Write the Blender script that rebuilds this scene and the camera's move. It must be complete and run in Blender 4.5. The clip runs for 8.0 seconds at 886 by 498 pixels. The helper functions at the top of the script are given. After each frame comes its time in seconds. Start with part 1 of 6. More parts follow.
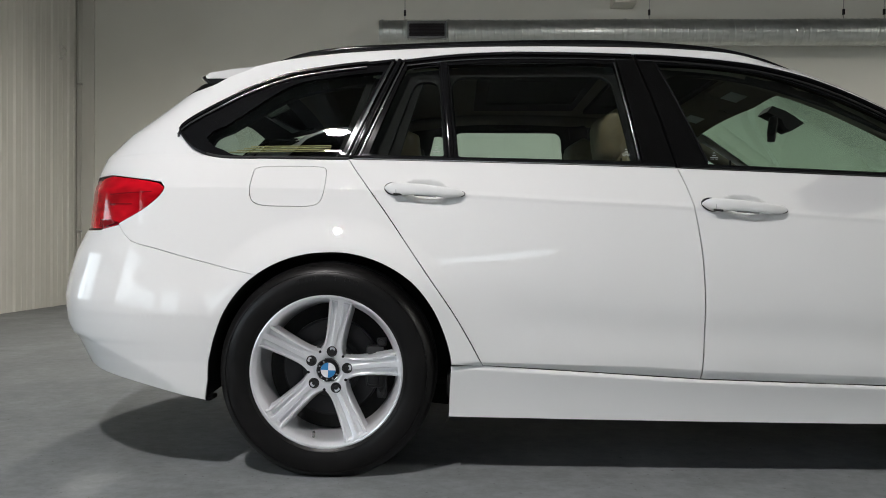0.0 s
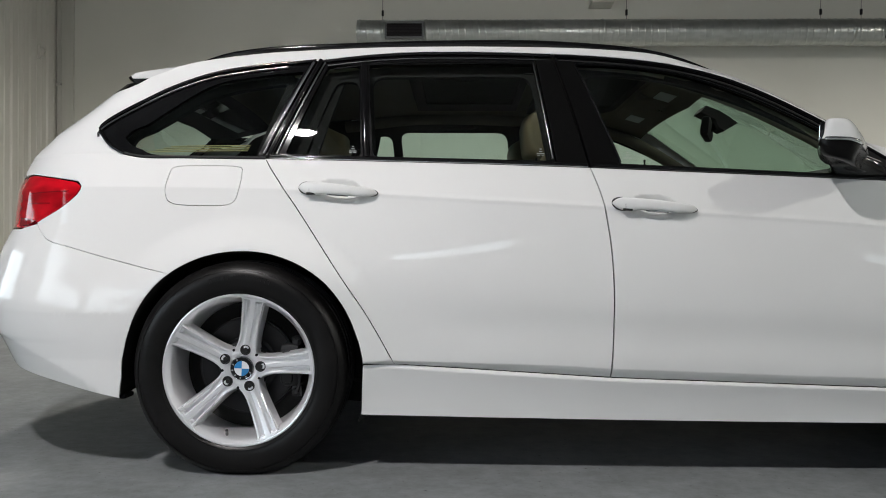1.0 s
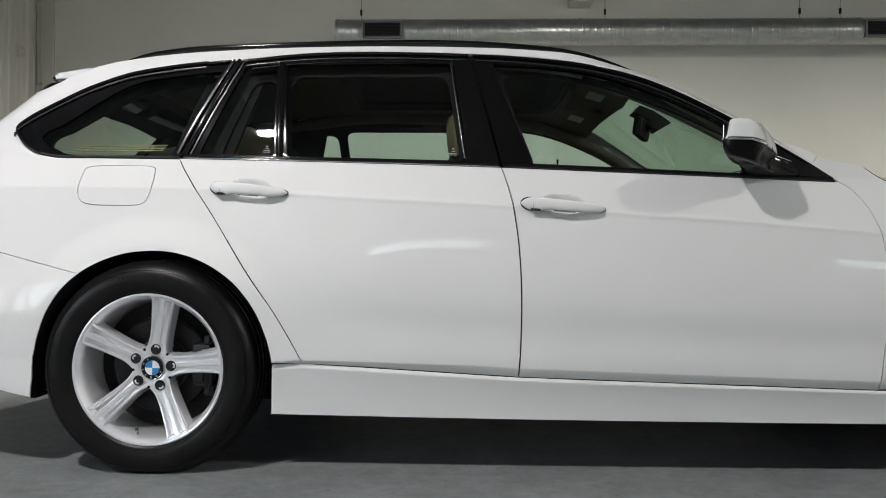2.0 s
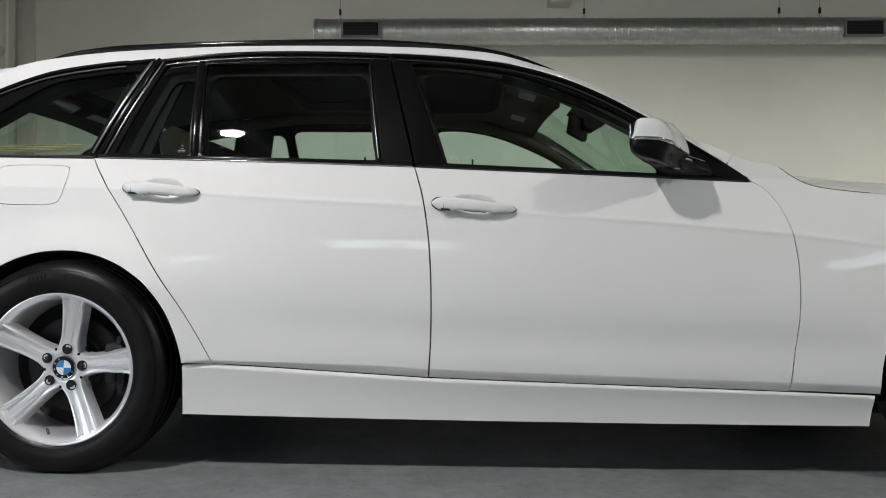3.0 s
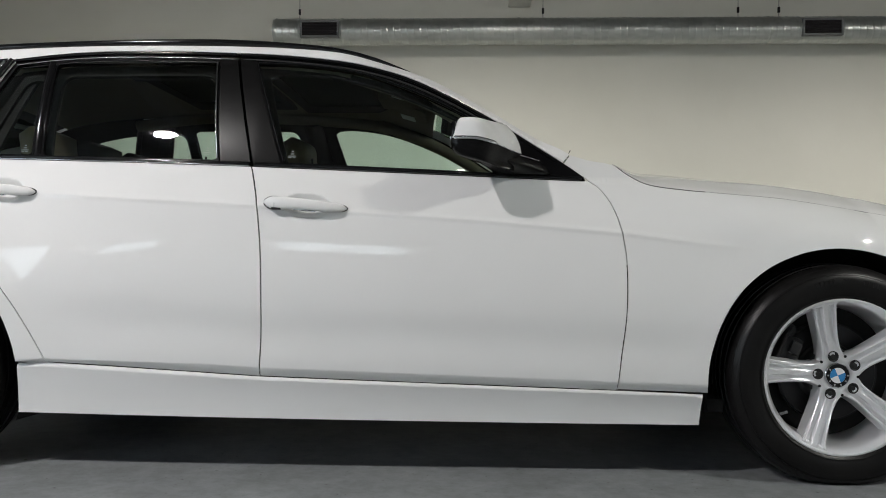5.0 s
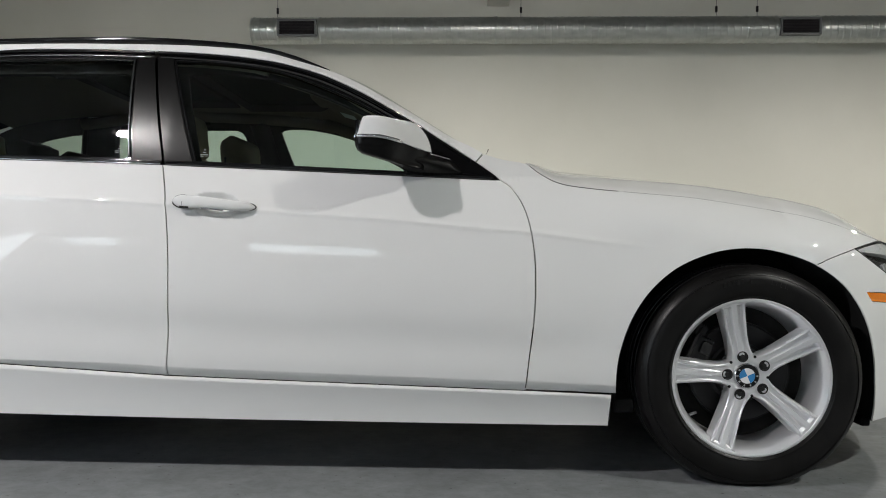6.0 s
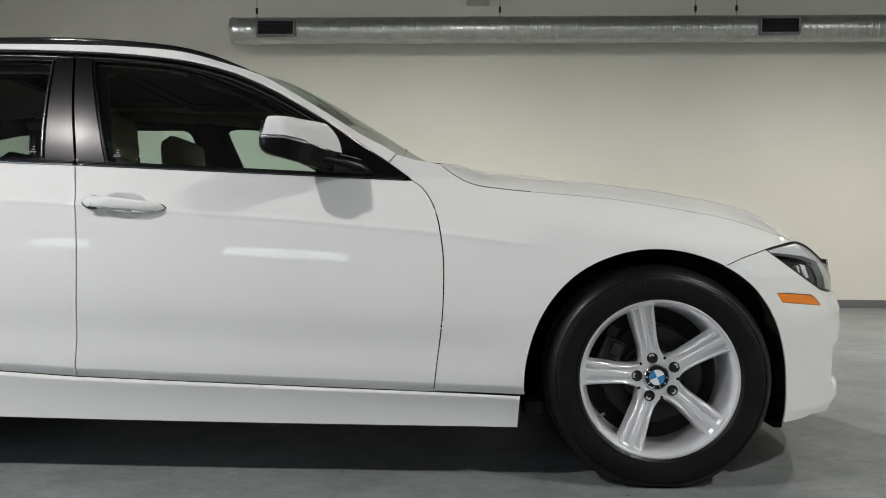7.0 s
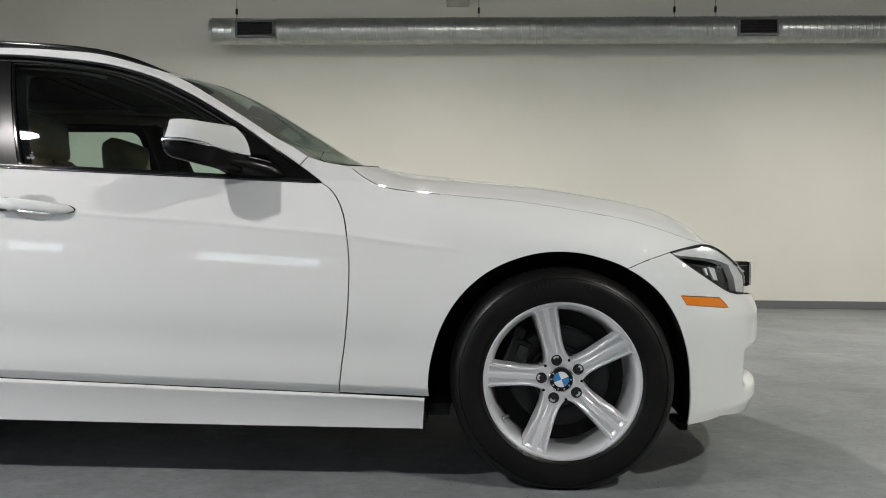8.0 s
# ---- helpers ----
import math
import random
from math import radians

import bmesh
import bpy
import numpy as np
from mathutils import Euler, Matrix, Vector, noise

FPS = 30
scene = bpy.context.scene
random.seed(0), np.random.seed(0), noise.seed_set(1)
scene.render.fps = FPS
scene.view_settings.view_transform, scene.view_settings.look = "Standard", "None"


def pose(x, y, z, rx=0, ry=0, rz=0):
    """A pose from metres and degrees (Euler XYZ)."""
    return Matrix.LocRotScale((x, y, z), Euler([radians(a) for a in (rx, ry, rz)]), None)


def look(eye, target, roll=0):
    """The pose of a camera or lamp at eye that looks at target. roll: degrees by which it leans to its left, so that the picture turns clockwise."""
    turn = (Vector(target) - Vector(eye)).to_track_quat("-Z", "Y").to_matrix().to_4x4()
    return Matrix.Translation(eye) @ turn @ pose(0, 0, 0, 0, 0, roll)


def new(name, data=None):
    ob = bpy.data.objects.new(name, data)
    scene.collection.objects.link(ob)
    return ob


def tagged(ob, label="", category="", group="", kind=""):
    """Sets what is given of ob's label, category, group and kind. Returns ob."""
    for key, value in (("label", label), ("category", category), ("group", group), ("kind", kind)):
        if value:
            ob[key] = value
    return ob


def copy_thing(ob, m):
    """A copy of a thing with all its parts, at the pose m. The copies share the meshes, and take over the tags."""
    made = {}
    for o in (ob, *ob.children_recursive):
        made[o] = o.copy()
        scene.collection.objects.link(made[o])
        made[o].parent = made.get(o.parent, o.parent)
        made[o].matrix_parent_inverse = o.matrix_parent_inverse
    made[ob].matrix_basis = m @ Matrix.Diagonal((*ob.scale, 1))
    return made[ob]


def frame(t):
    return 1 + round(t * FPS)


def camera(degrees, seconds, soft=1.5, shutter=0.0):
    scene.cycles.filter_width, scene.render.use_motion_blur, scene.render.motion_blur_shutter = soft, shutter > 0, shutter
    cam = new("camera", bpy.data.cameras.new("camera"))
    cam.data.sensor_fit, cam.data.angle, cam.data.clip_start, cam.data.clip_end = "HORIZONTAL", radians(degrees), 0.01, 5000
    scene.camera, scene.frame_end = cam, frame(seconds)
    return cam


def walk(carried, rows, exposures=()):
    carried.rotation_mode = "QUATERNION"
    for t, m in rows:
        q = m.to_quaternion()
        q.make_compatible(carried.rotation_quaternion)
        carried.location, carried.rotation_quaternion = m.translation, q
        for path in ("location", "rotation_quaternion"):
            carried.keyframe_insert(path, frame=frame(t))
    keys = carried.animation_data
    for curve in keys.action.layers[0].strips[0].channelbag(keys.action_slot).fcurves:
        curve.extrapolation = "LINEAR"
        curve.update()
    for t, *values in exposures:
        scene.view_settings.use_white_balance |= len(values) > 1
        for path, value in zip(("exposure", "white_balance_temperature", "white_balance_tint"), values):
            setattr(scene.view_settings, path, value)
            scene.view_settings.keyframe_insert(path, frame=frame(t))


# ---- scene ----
cam = camera(60.5, 8.0, 1.0)
PATH = [
    (0, (0.391, -3.134, 0.681), (0.35, -1.134, 0.678), 0.2),
    (0.5, (0.522, -3.138, 0.678), (0.48, -1.139, 0.676), 0.2),
    (1, (0.657, -3.141, 0.679), (0.614, -1.142, 0.676), 0.2),
    (1.5, (0.797, -3.141, 0.68), (0.751, -1.141, 0.676), 0.2),
    (3, (1.212, -3.123, 0.684), (1.155, -1.124, 0.678), 0.3),
    (3.5, (1.345, -3.12, 0.683), (1.285, -1.121, 0.677), 0.3),
    (4, (1.483, -3.116, 0.684), (1.412, -1.117, 0.677), 0.3),
    (4.5, (1.602, -3.119, 0.684), (1.535, -1.12, 0.678), 0.3),
    (6, (1.999, -3.094, 0.685), (1.928, -1.095, 0.677), 0.4),
    (6.5, (2.141, -3.083, 0.684), (2.062, -1.085, 0.677), 0.4),
    (7, (2.274, -3.075, 0.69), (2.195, -1.077, 0.681), 0.4),
    (7.5, (2.412, -3.075, 0.696), (2.33, -1.077, 0.686), 0.4),
    (8, (2.561, -3.074, 0.699), (2.472, -1.076, 0.69), 0.5),
]
walk(cam, [(t, look(eye, target, roll)) for t, eye, target, roll in PATH], [(0, 0.0), (2, 0.05), (4, 0.09), (6, 0.18), (8, 0.25)])

# ---------------------------------------------------------------- light
world = bpy.data.worlds.new("world")
scene.world = world
world.use_nodes = True
world.node_tree.nodes["Background"].inputs[0].default_value = (0.55, 0.62, 0.75, 1)
world.node_tree.nodes["Background"].inputs[1].default_value = 0.3


def lamp(name, eye, target, power, radius, colour=(1, 0.975, 0.94), spread=170):
    d = bpy.data.lights.new(name, "AREA")
    d.shape, d.size, d.energy, d.color, d.spread = "DISK", radius * 2, power, colour, radians(spread)
    ob = new(name, d)
    ob.matrix_world = look(eye, target)
    return ob


LAMPS = ((-0.6, -2.8, 92), (5.2, -2.8, 76), (10.0, -2.8, 85), (-1.2, 2.7, 72), (2.3, 2.7, 84), (7.0, 2.7, 112))
CEILING, DROP = 4.3, 0.90
for lx, ly, power in LAMPS:
    lamp("ceiling_lamp_light", (lx, ly, CEILING - DROP - 0.062), (lx, ly, 0), power, 0.07, (1, 0.95, 0.87) if ly > 0 else (0.985, 0.945, 0.95) if lx < 3 else (0.985, 1, 0.94))

# ---------------------------------------------------------------- materials


def material(name, colour=(0.8, 0.8, 0.8), rough=0.5, metal=0.0, coat=0.0, spec=0.5):
    m = bpy.data.materials.new(name)
    m.use_nodes = True
    b = m.node_tree.nodes["Principled BSDF"]
    b.inputs["Base Color"].default_value = (*colour, 1)
    b.inputs["Roughness"].default_value = rough
    b.inputs["Metallic"].default_value = metal
    b.inputs["Coat Weight"].default_value = coat
    b.inputs["Coat Roughness"].default_value = 0.02
    b.inputs["Specular IOR Level"].default_value = spec
    return m


def noise_tex(m, scale, detail=4, rough=0.55, stretch=(1, 1, 1)):
    t = m.node_tree
    co = t.nodes.new("ShaderNodeTexCoord")
    mp = t.nodes.new("ShaderNodeMapping")
    mp.inputs["Scale"].default_value = stretch
    n = t.nodes.new("ShaderNodeTexNoise")
    n.inputs["Scale"].default_value, n.inputs["Detail"].default_value, n.inputs["Roughness"].default_value = scale, detail, rough
    t.links.new(co.outputs["Object"], mp.inputs[0])
    t.links.new(mp.outputs[0], n.inputs["Vector"])
    return n.outputs["Fac"]


def ramp(m, fac, stops):
    r = m.node_tree.nodes.new("ShaderNodeValToRGB")
    for i, (p, c) in enumerate(stops):
        e = r.color_ramp.elements[i] if i < 2 else r.color_ramp.elements.new(p)
        e.position, e.color = p, (*c, 1) if len(c) == 3 else c
    m.node_tree.links.new(fac, r.inputs[0])
    return r.outputs[0]


def mix(m, fac, a, b, kind="MIX"):
    n = m.node_tree.nodes.new("ShaderNodeMix")
    n.data_type, n.blend_type = "RGBA", kind
    for v, i in ((fac, 0), (a, 6), (b, 7)):
        if isinstance(v, (int, float)):
            n.inputs[i].default_value = v
        elif isinstance(v, tuple):
            n.inputs[i].default_value = (*v, 1)
        else:
            m.node_tree.links.new(v, n.inputs[i])
    return n.outputs[2]


def bsdf_in(m, key, out):
    m.node_tree.links.new(out, m.node_tree.nodes["Principled BSDF"].inputs[key])


def bump(m, height, strength, distance=0.002):
    n = m.node_tree.nodes.new("ShaderNodeBump")
    n.inputs["Strength"].default_value, n.inputs["Distance"].default_value = strength, distance
    m.node_tree.links.new(height, n.inputs["Height"])
    bsdf_in(m, "Normal", n.outputs[0])


def rough_range(m, fac, lo, hi):
    n = m.node_tree.nodes.new("ShaderNodeMapRange")
    n.inputs["To Min"].default_value, n.inputs["To Max"].default_value = lo, hi
    m.node_tree.links.new(fac, n.inputs["Value"])
    bsdf_in(m, "Roughness", n.outputs[0])


def glass(name, tint, gloss=0.06):
    m = bpy.data.materials.new(name)
    m.use_nodes = True
    t = m.node_tree
    t.nodes.remove(t.nodes["Principled BSDF"])
    tr, gl, mx, lw, pw, ma = (t.nodes.new("ShaderNode" + k) for k in ("BsdfTransparent", "BsdfGlossy", "MixShader", "LayerWeight", "Math", "Math"))
    tr.inputs[0].default_value = (*tint, 1)
    gl.inputs["Roughness"].default_value = 0.01
    pw.operation, pw.inputs[1].default_value = "POWER", 4.5
    ma.operation, ma.inputs[1].default_value, ma.inputs[2].default_value = "MULTIPLY_ADD", 0.85, gloss
    lw.inputs[0].default_value = 0.5
    t.links.new(lw.outputs["Facing"], pw.inputs[0])
    t.links.new(pw.outputs[0], ma.inputs[0])
    t.links.new(ma.outputs[0], mx.inputs[0])
    t.links.new(tr.outputs[0], mx.inputs[1])
    t.links.new(gl.outputs[0], mx.inputs[2])
    t.links.new(mx.outputs[0], t.nodes["Material Output"].inputs[0])
    return m


def glow(name, colour, strength):
    m = bpy.data.materials.new(name)
    m.use_nodes = True
    t = m.node_tree
    t.nodes.remove(t.nodes["Principled BSDF"])
    e = t.nodes.new("ShaderNodeEmission")
    e.inputs[0].default_value, e.inputs[1].default_value = (*colour, 1), strength
    t.links.new(e.outputs[0], t.nodes["Material Output"].inputs[0])
    return m


PAINT = material("white_car_paint", (0.79, 0.785, 0.77), 0.5, 0, 1.0, 0.0)
PAINT.node_tree.nodes["Principled BSDF"].inputs["Coat Roughness"].default_value = 0.006
bsdf_in(PAINT, "Base Color", ramp(PAINT, noise_tex(PAINT, 1.3, 3), ((0.3, (0.765, 0.765, 0.755)), (0.7, (0.80, 0.80, 0.79)))))
GLOSS_BLACK = material("gloss_black_trim", (0.005, 0.005, 0.0055), 0.16, 0, 0.0, 0.4)
rough_range(GLOSS_BLACK, noise_tex(GLOSS_BLACK, 14), 0.06, 0.14)
PILLAR = material("satin_black_pillar", (0.004, 0.004, 0.004), 0.26, 0, 0, 0.17)
bump(PILLAR, noise_tex(PILLAR, 300, 2), 0.08, 0.0004)
RUBBER = material("tyre_rubber", (0.010, 0.010, 0.011), 0.62, 0, 0, 0.26)
bsdf_in(RUBBER, "Base Color", ramp(RUBBER, noise_tex(RUBBER, 11, 5), ((0.35, (0.0035, 0.0032, 0.0032)), (0.75, (0.009, 0.0084, 0.0082)))))
rough_range(RUBBER, noise_tex(RUBBER, 7), 0.26, 0.46)
BLACK = material("black_plastic", (0.0035, 0.0035, 0.004), 0.6, 0, 0, 0.08)
rough_range(BLACK, noise_tex(BLACK, 40), 0.28, 0.42)
SEAL = material("rubber_seal", (0.008, 0.008, 0.008), 0.7)
UNDER = material("underbody_coating", (0.006, 0.006, 0.006), 0.85)
bump(UNDER, noise_tex(UNDER, 60), 0.4, 0.003)
ALLOY = material("silver_alloy", (0.90, 0.90, 0.92), 0.28, 0.66, 0.5)
LAMP_GREY = material("lamp_bowl_grey", (0.035, 0.035, 0.038), 0.22, 0.5)
rough_range(ALLOY, noise_tex(ALLOY, 30), 0.25, 0.37)
BROW = material("brow_silver", (0.86, 0.86, 0.88), 0.32, 0.15, 0.5)
LAMP_SILVER = material("lamp_silver", (0.88, 0.88, 0.89), 0.25, 0.12, 0.6)
SLAT_BEIGE = material("beige_plastic", (0.44, 0.38, 0.17), 0.5)
MARK = material("tyre_marking", (0.010, 0.0097, 0.0095), 0.40, 0, 0, 0.25)
CHROME = material("chrome", (0.75, 0.75, 0.76), 0.09, 1.0)
SATIN_METAL = material("satin_dark_trim", (0.20, 0.20, 0.205), 0.22, 1.0)
DISC = material("cast_iron_disc", (0.032, 0.032, 0.034), 0.45, 0.6)
rough_range(DISC, noise_tex(DISC, 25), 0.35, 0.6)
CALIPER = material("caliper_casting", (0.020, 0.020, 0.021), 0.55, 0.3)
BLUE = material("badge_blue", (0.03, 0.22, 0.52), 0.25, 0, 0.8)
WHITE = material("badge_white", (0.78, 0.80, 0.82), 0.25, 0, 0.8)
CAP_BLACK = material("badge_black", (0.006, 0.006, 0.007), 0.4, 0, 0.0, 0.2)
GLASS = glass("tinted_window_glass", (0.765, 0.88, 0.828), 0.07)
SCREEN = glass("windscreen_glass", (0.52, 0.68, 0.58), 0.07)
CLEAR = glass("clear_lamp_lens", (0.93, 0.94, 0.94))
RED = material("red_tail_lens", (0.43, 0.006, 0.010), 0.05, 0, 0.0, 0.35)
bsdf_in(RED, "Base Color", ramp(RED, noise_tex(RED, 9, 2, 0.5, (1, 1, 2.2)), ((0.35, (0.28, 0.002, 0.006)), (0.65, (0.62, 0.006, 0.016)))))
DARK_RED = material("dark_red_tail_lens", (0.20, 0.003, 0.007), 0.12, 0, 0.3)
AMBER = material("amber_reflector", (0.78, 0.21, 0.003), 0.14, 0, 0.3, 0.3)
BEIGE = material("beige_leather", (0.34, 0.275, 0.16), 0.6, 0, 0, 0.3)
bsdf_in(BEIGE, "Base Color", ramp(BEIGE, noise_tex(BEIGE, 12, 4), ((0.3, (0.105, 0.082, 0.045)), (0.7, (0.15, 0.118, 0.066)))))
bump(BEIGE, noise_tex(BEIGE, 160, 3), 0.25, 0.001)
LINER = material("grey_headliner", (0.13, 0.118, 0.09), 0.95, 0, 0, 0.05)
bump(LINER, noise_tex(LINER, 220, 2), 0.2, 0.001)
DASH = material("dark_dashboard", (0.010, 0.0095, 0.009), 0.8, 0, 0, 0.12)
bump(DASH, noise_tex(DASH, 240, 2), 0.3, 0.001)
ROOF_FRAME = material("dark_roof_frame", (0.022, 0.021, 0.018), 0.9, 0, 0, 0.05)
ROOF_GLASS = material("dark_roof_glass", (0.030, 0.034, 0.030), 0.9, 0, 0, 0.0)
STAMP = material("glass_print", (0.42, 0.45, 0.43), 0.6)
MIRROR = material("mirror_glass", (0.8, 0.8, 0.8), 0.02, 1.0)

FLOOR = material("polished_concrete", (0.24, 0.24, 0.24), 0.45, 0, 0, 0.22)
big = ramp(FLOOR, noise_tex(FLOOR, 1.7, 7, 0.66), ((0.30, (0.178, 0.190, 0.199)), (0.70, (0.258, 0.272, 0.282))))
fine = ramp(FLOOR, noise_tex(FLOOR, 24, 9, 0.76, (0.8, 1.0, 1)), ((0.36, (0.74, 0.735, 0.725)), (0.66, (1.0, 1.0, 1.0))))
cloud = ramp(FLOOR, noise_tex(FLOOR, 5.5, 6, 0.7), ((0.38, (0.90, 0.895, 0.885)), (0.62, (1.05, 1.05, 1.05))))
spots = ramp(FLOOR, noise_tex(FLOOR, 70, 2, 0.4), ((0.24, (0.35, 0.34, 0.33)), (0.30, (1, 1, 1))))
scuff = ramp(FLOOR, noise_tex(FLOOR, 9, 6, 0.72, (0.35, 1.5, 1)), ((0.66, (0, 0, 0)), (0.80, (0.55, 0.55, 0.55))))
worn = mix(FLOOR, 1.0, mix(FLOOR, 1.0, mix(FLOOR, 1.0, big, fine, "MULTIPLY"), cloud, "MULTIPLY"), spots, "MULTIPLY")
bsdf_in(FLOOR, "Base Color", mix(FLOOR, scuff, worn, (0.36, 0.37, 0.36)))
rough_range(FLOOR, noise_tex(FLOOR, 3.2, 6), 0.38, 0.66)
bump(FLOOR, noise_tex(FLOOR, 26, 6), 0.12, 0.003)
WALL = material("white_painted_wall", (0.66, 0.65, 0.62), 0.75)
bsdf_in(WALL, "Base Color", ramp(WALL, noise_tex(WALL, 0.8, 5), ((0.3, (0.625, 0.62, 0.56)), (0.7, (0.675, 0.67, 0.61)))))
bump(WALL, noise_tex(WALL, 120, 3), 0.08, 0.001)
SHEET = material("painted_sheet_steel", (0.60, 0.59, 0.54), 0.42)
bsdf_in(SHEET, "Base Color", ramp(SHEET, noise_tex(SHEET, 1.6, 5, 0.6, (1, 1, 0.25)), ((0.3, (0.50, 0.49, 0.44)), (0.7, (0.63, 0.62, 0.57)))))
SKIRT = material("grey_skirting", (0.12, 0.125, 0.13), 0.5)
DUCT = material("galvanised_steel", (0.52, 0.53, 0.52), 0.25, 0.8)
bsdf_in(DUCT, "Base Color", ramp(DUCT, noise_tex(DUCT, 16, 3, 0.5, (0.4, 1, 1)), ((0.3, (0.40, 0.42, 0.40)), (0.7, (0.50, 0.52, 0.50)))))
rough_range(DUCT, noise_tex(DUCT, 22), 0.26, 0.34)
GRILLE = material("dark_grille", (0.014, 0.012, 0.014), 0.6, 0.0, 0, 0.2)
CEIL = material("grey_ceiling", (0.12, 0.12, 0.12), 0.8)
bsdf_in(CEIL, "Base Color", ramp(CEIL, noise_tex(CEIL, 0.7, 4), ((0.3, (0.15, 0.15, 0.152)), (0.7, (0.21, 0.21, 0.21)))))
LAMP_GLOW = glow("lamp_diffuser", (1, 0.95, 0.88), 240)
DARK_WALL = material("dark_grey_cladding", (0.10, 0.10, 0.105), 0.6)
bsdf_in(DARK_WALL, "Base Color", ramp(DARK_WALL, noise_tex(DARK_WALL, 1.1, 5), ((0.3, (0.08, 0.08, 0.085)), (0.7, (0.13, 0.13, 0.135)))))
# pale tone chosen so the unseen lower south wall bounces fill light
PALE_WALL = material("pale_grey_cladding", (0.46, 0.49, 0.52), 0.6)
bsdf_in(PALE_WALL, "Base Color", ramp(PALE_WALL, noise_tex(PALE_WALL, 1.1, 5), ((0.3, (0.25, 0.27, 0.29)), (0.7, (0.31, 0.33, 0.355)))))
DAY = glow("overcast_daylight", (0.81, 0.91, 1.0), 5.7)
day_mottle = ramp(DAY, noise_tex(DAY, 2.6, 9, 0.72), ((0.38, (0.51, 0.57, 0.61)), (0.54, (0.82, 0.92, 1.0))))
DAY.node_tree.links.new(day_mottle, DAY.node_tree.nodes["Emission"].inputs[0])

# ---------------------------------------------------------------- mesh helpers


def link(name, me, mat, parent=None, label=""):
    me.materials.append(mat)
    ob = new(name, me)
    if parent is not None:
        ob.parent = parent
    return tagged(ob, label)


def part(name, bm, mat, parent=None, label="", smooth=None):
    me = bpy.data.meshes.new(name)
    bmesh.ops.recalc_face_normals(bm, faces=bm.faces)
    bm.to_mesh(me)
    bm.free()
    if smooth is not None:
        me.polygons.foreach_set("use_smooth", [True] * len(me.polygons))
        me.set_sharp_from_angle(angle=radians(smooth))
    return link(name, me, mat, parent, label)


def empty(name, label="", category="", at=(0, 0, 0), group=""):
    ob = new(name)
    ob.location = at
    ob.empty_display_size = 0.1
    return tagged(ob, label, category, group)


def box(bm, x0, x1, y0, y1, z0, z1, bevel=0.0):
    r = bmesh.ops.create_cube(bm, size=1)["verts"]
    for v in r:
        v.co = Vector((x0 + (v.co.x + .5) * (x1 - x0), y0 + (v.co.y + .5) * (y1 - y0), z0 + (v.co.z + .5) * (z1 - z0)))
    if bevel:
        es = list({e for v in r for e in v.link_edges})
        bmesh.ops.bevel(bm, geom=es, offset=bevel, segments=2, profile=0.6, affect="EDGES")
    return bm


def tube(bm, pts, radius, n=10, flat=1.0):
    """A tube along pts; flat squeezes it upwards."""
    pts = [Vector(p) for p in pts]
    rings = []
    for i, p in enumerate(pts):
        d = (pts[min(i + 1, len(pts) - 1)] - pts[max(i - 1, 0)]).normalized()
        side = d.cross(Vector((0, 0, 1)))
        side = side.normalized() if side.length > 1e-4 else Vector((1, 0, 0))
        up = side.cross(d).normalized()
        r = radius[i] if isinstance(radius, (list, tuple)) else radius
        rings.append([bm.verts.new(p + side * r * math.cos(a) + up * r * flat * math.sin(a)) for a in (2 * math.pi * k / n for k in range(n))])
    for a, b in zip(rings, rings[1:]):
        for k in range(n):
            bm.faces.new((a[k], a[(k + 1) % n], b[(k + 1) % n], b[k]))
    bm.faces.new(rings[0])
    bm.faces.new(rings[-1][::-1])
    return bm


def lathe(bm, prof, n=64, close=False):
    """prof: (radius, outward) turned about the axle; the outer side faces -y."""
    rings = [[bm.verts.new((r * math.cos(2 * math.pi * k / n), -a, r * math.sin(2 * math.pi * k / n))) for k in range(n)] for r, a in prof]
    pairs = list(zip(rings, rings[1:])) + ([(rings[-1], rings[0])] if close else [])
    for a, b in pairs:
        for k in range(n):
            bm.faces.new((a[k], a[(k + 1) % n], b[(k + 1) % n], b[k]))
    return rings


def curve(pts, step=0.012, closed=False):
    """A smooth line through a few control points."""
    p = np.array(pts, float)
    if len(p) == 2:
        n = max(2, int(np.linalg.norm(p[1] - p[0]) / step) + 1)
        return [tuple(p[0] + (p[1] - p[0]) * i / (n - 1)) for i in range(n)]
    q = np.vstack([p[-1], p, p[0], p[1]]) if closed else np.vstack([2 * p[0] - p[1], p, 2 * p[-1] - p[-2]])
    out = []
    for i in range(1, len(q) - 2):
        n = max(1, int(np.linalg.norm(q[i + 1] - q[i]) / step))
        for k in range(n):
            t = k / n
            out.append(tuple(0.5 * (2 * q[i] + (q[i + 1] - q[i - 1]) * t + (2 * q[i - 1] - 5 * q[i] + 4 * q[i + 1] - q[i + 2]) * t * t
                                    + (3 * q[i] - q[i - 1] - 3 * q[i + 1] + q[i + 2]) * t ** 3)))
    if not closed:
        out.append(tuple(p[-1]))
    return out


def chain(*lines):
    """Lines joined end to end into one outline."""
    out = []
    for l in lines:
        for p in l:
            if not out or math.dist(out[-1], p) > 0.0015:
                out.append(p)
    if math.dist(out[0], out[-1]) < 0.0015:
        out.pop()
    return out


# ---------------------------------------------------------------- the shape of the car's body
# x runs to the front from the rear axle, z up, the half width is measured from the middle.
WHEELBASE, HUB, AXLE = 2.81, 0.307, 0.312
X_REAR, X_FRONT, N_REAR, N_FRONT, L_END = -0.35, 2.95, 2.7, 2.15, 0.9
interp = np.interp


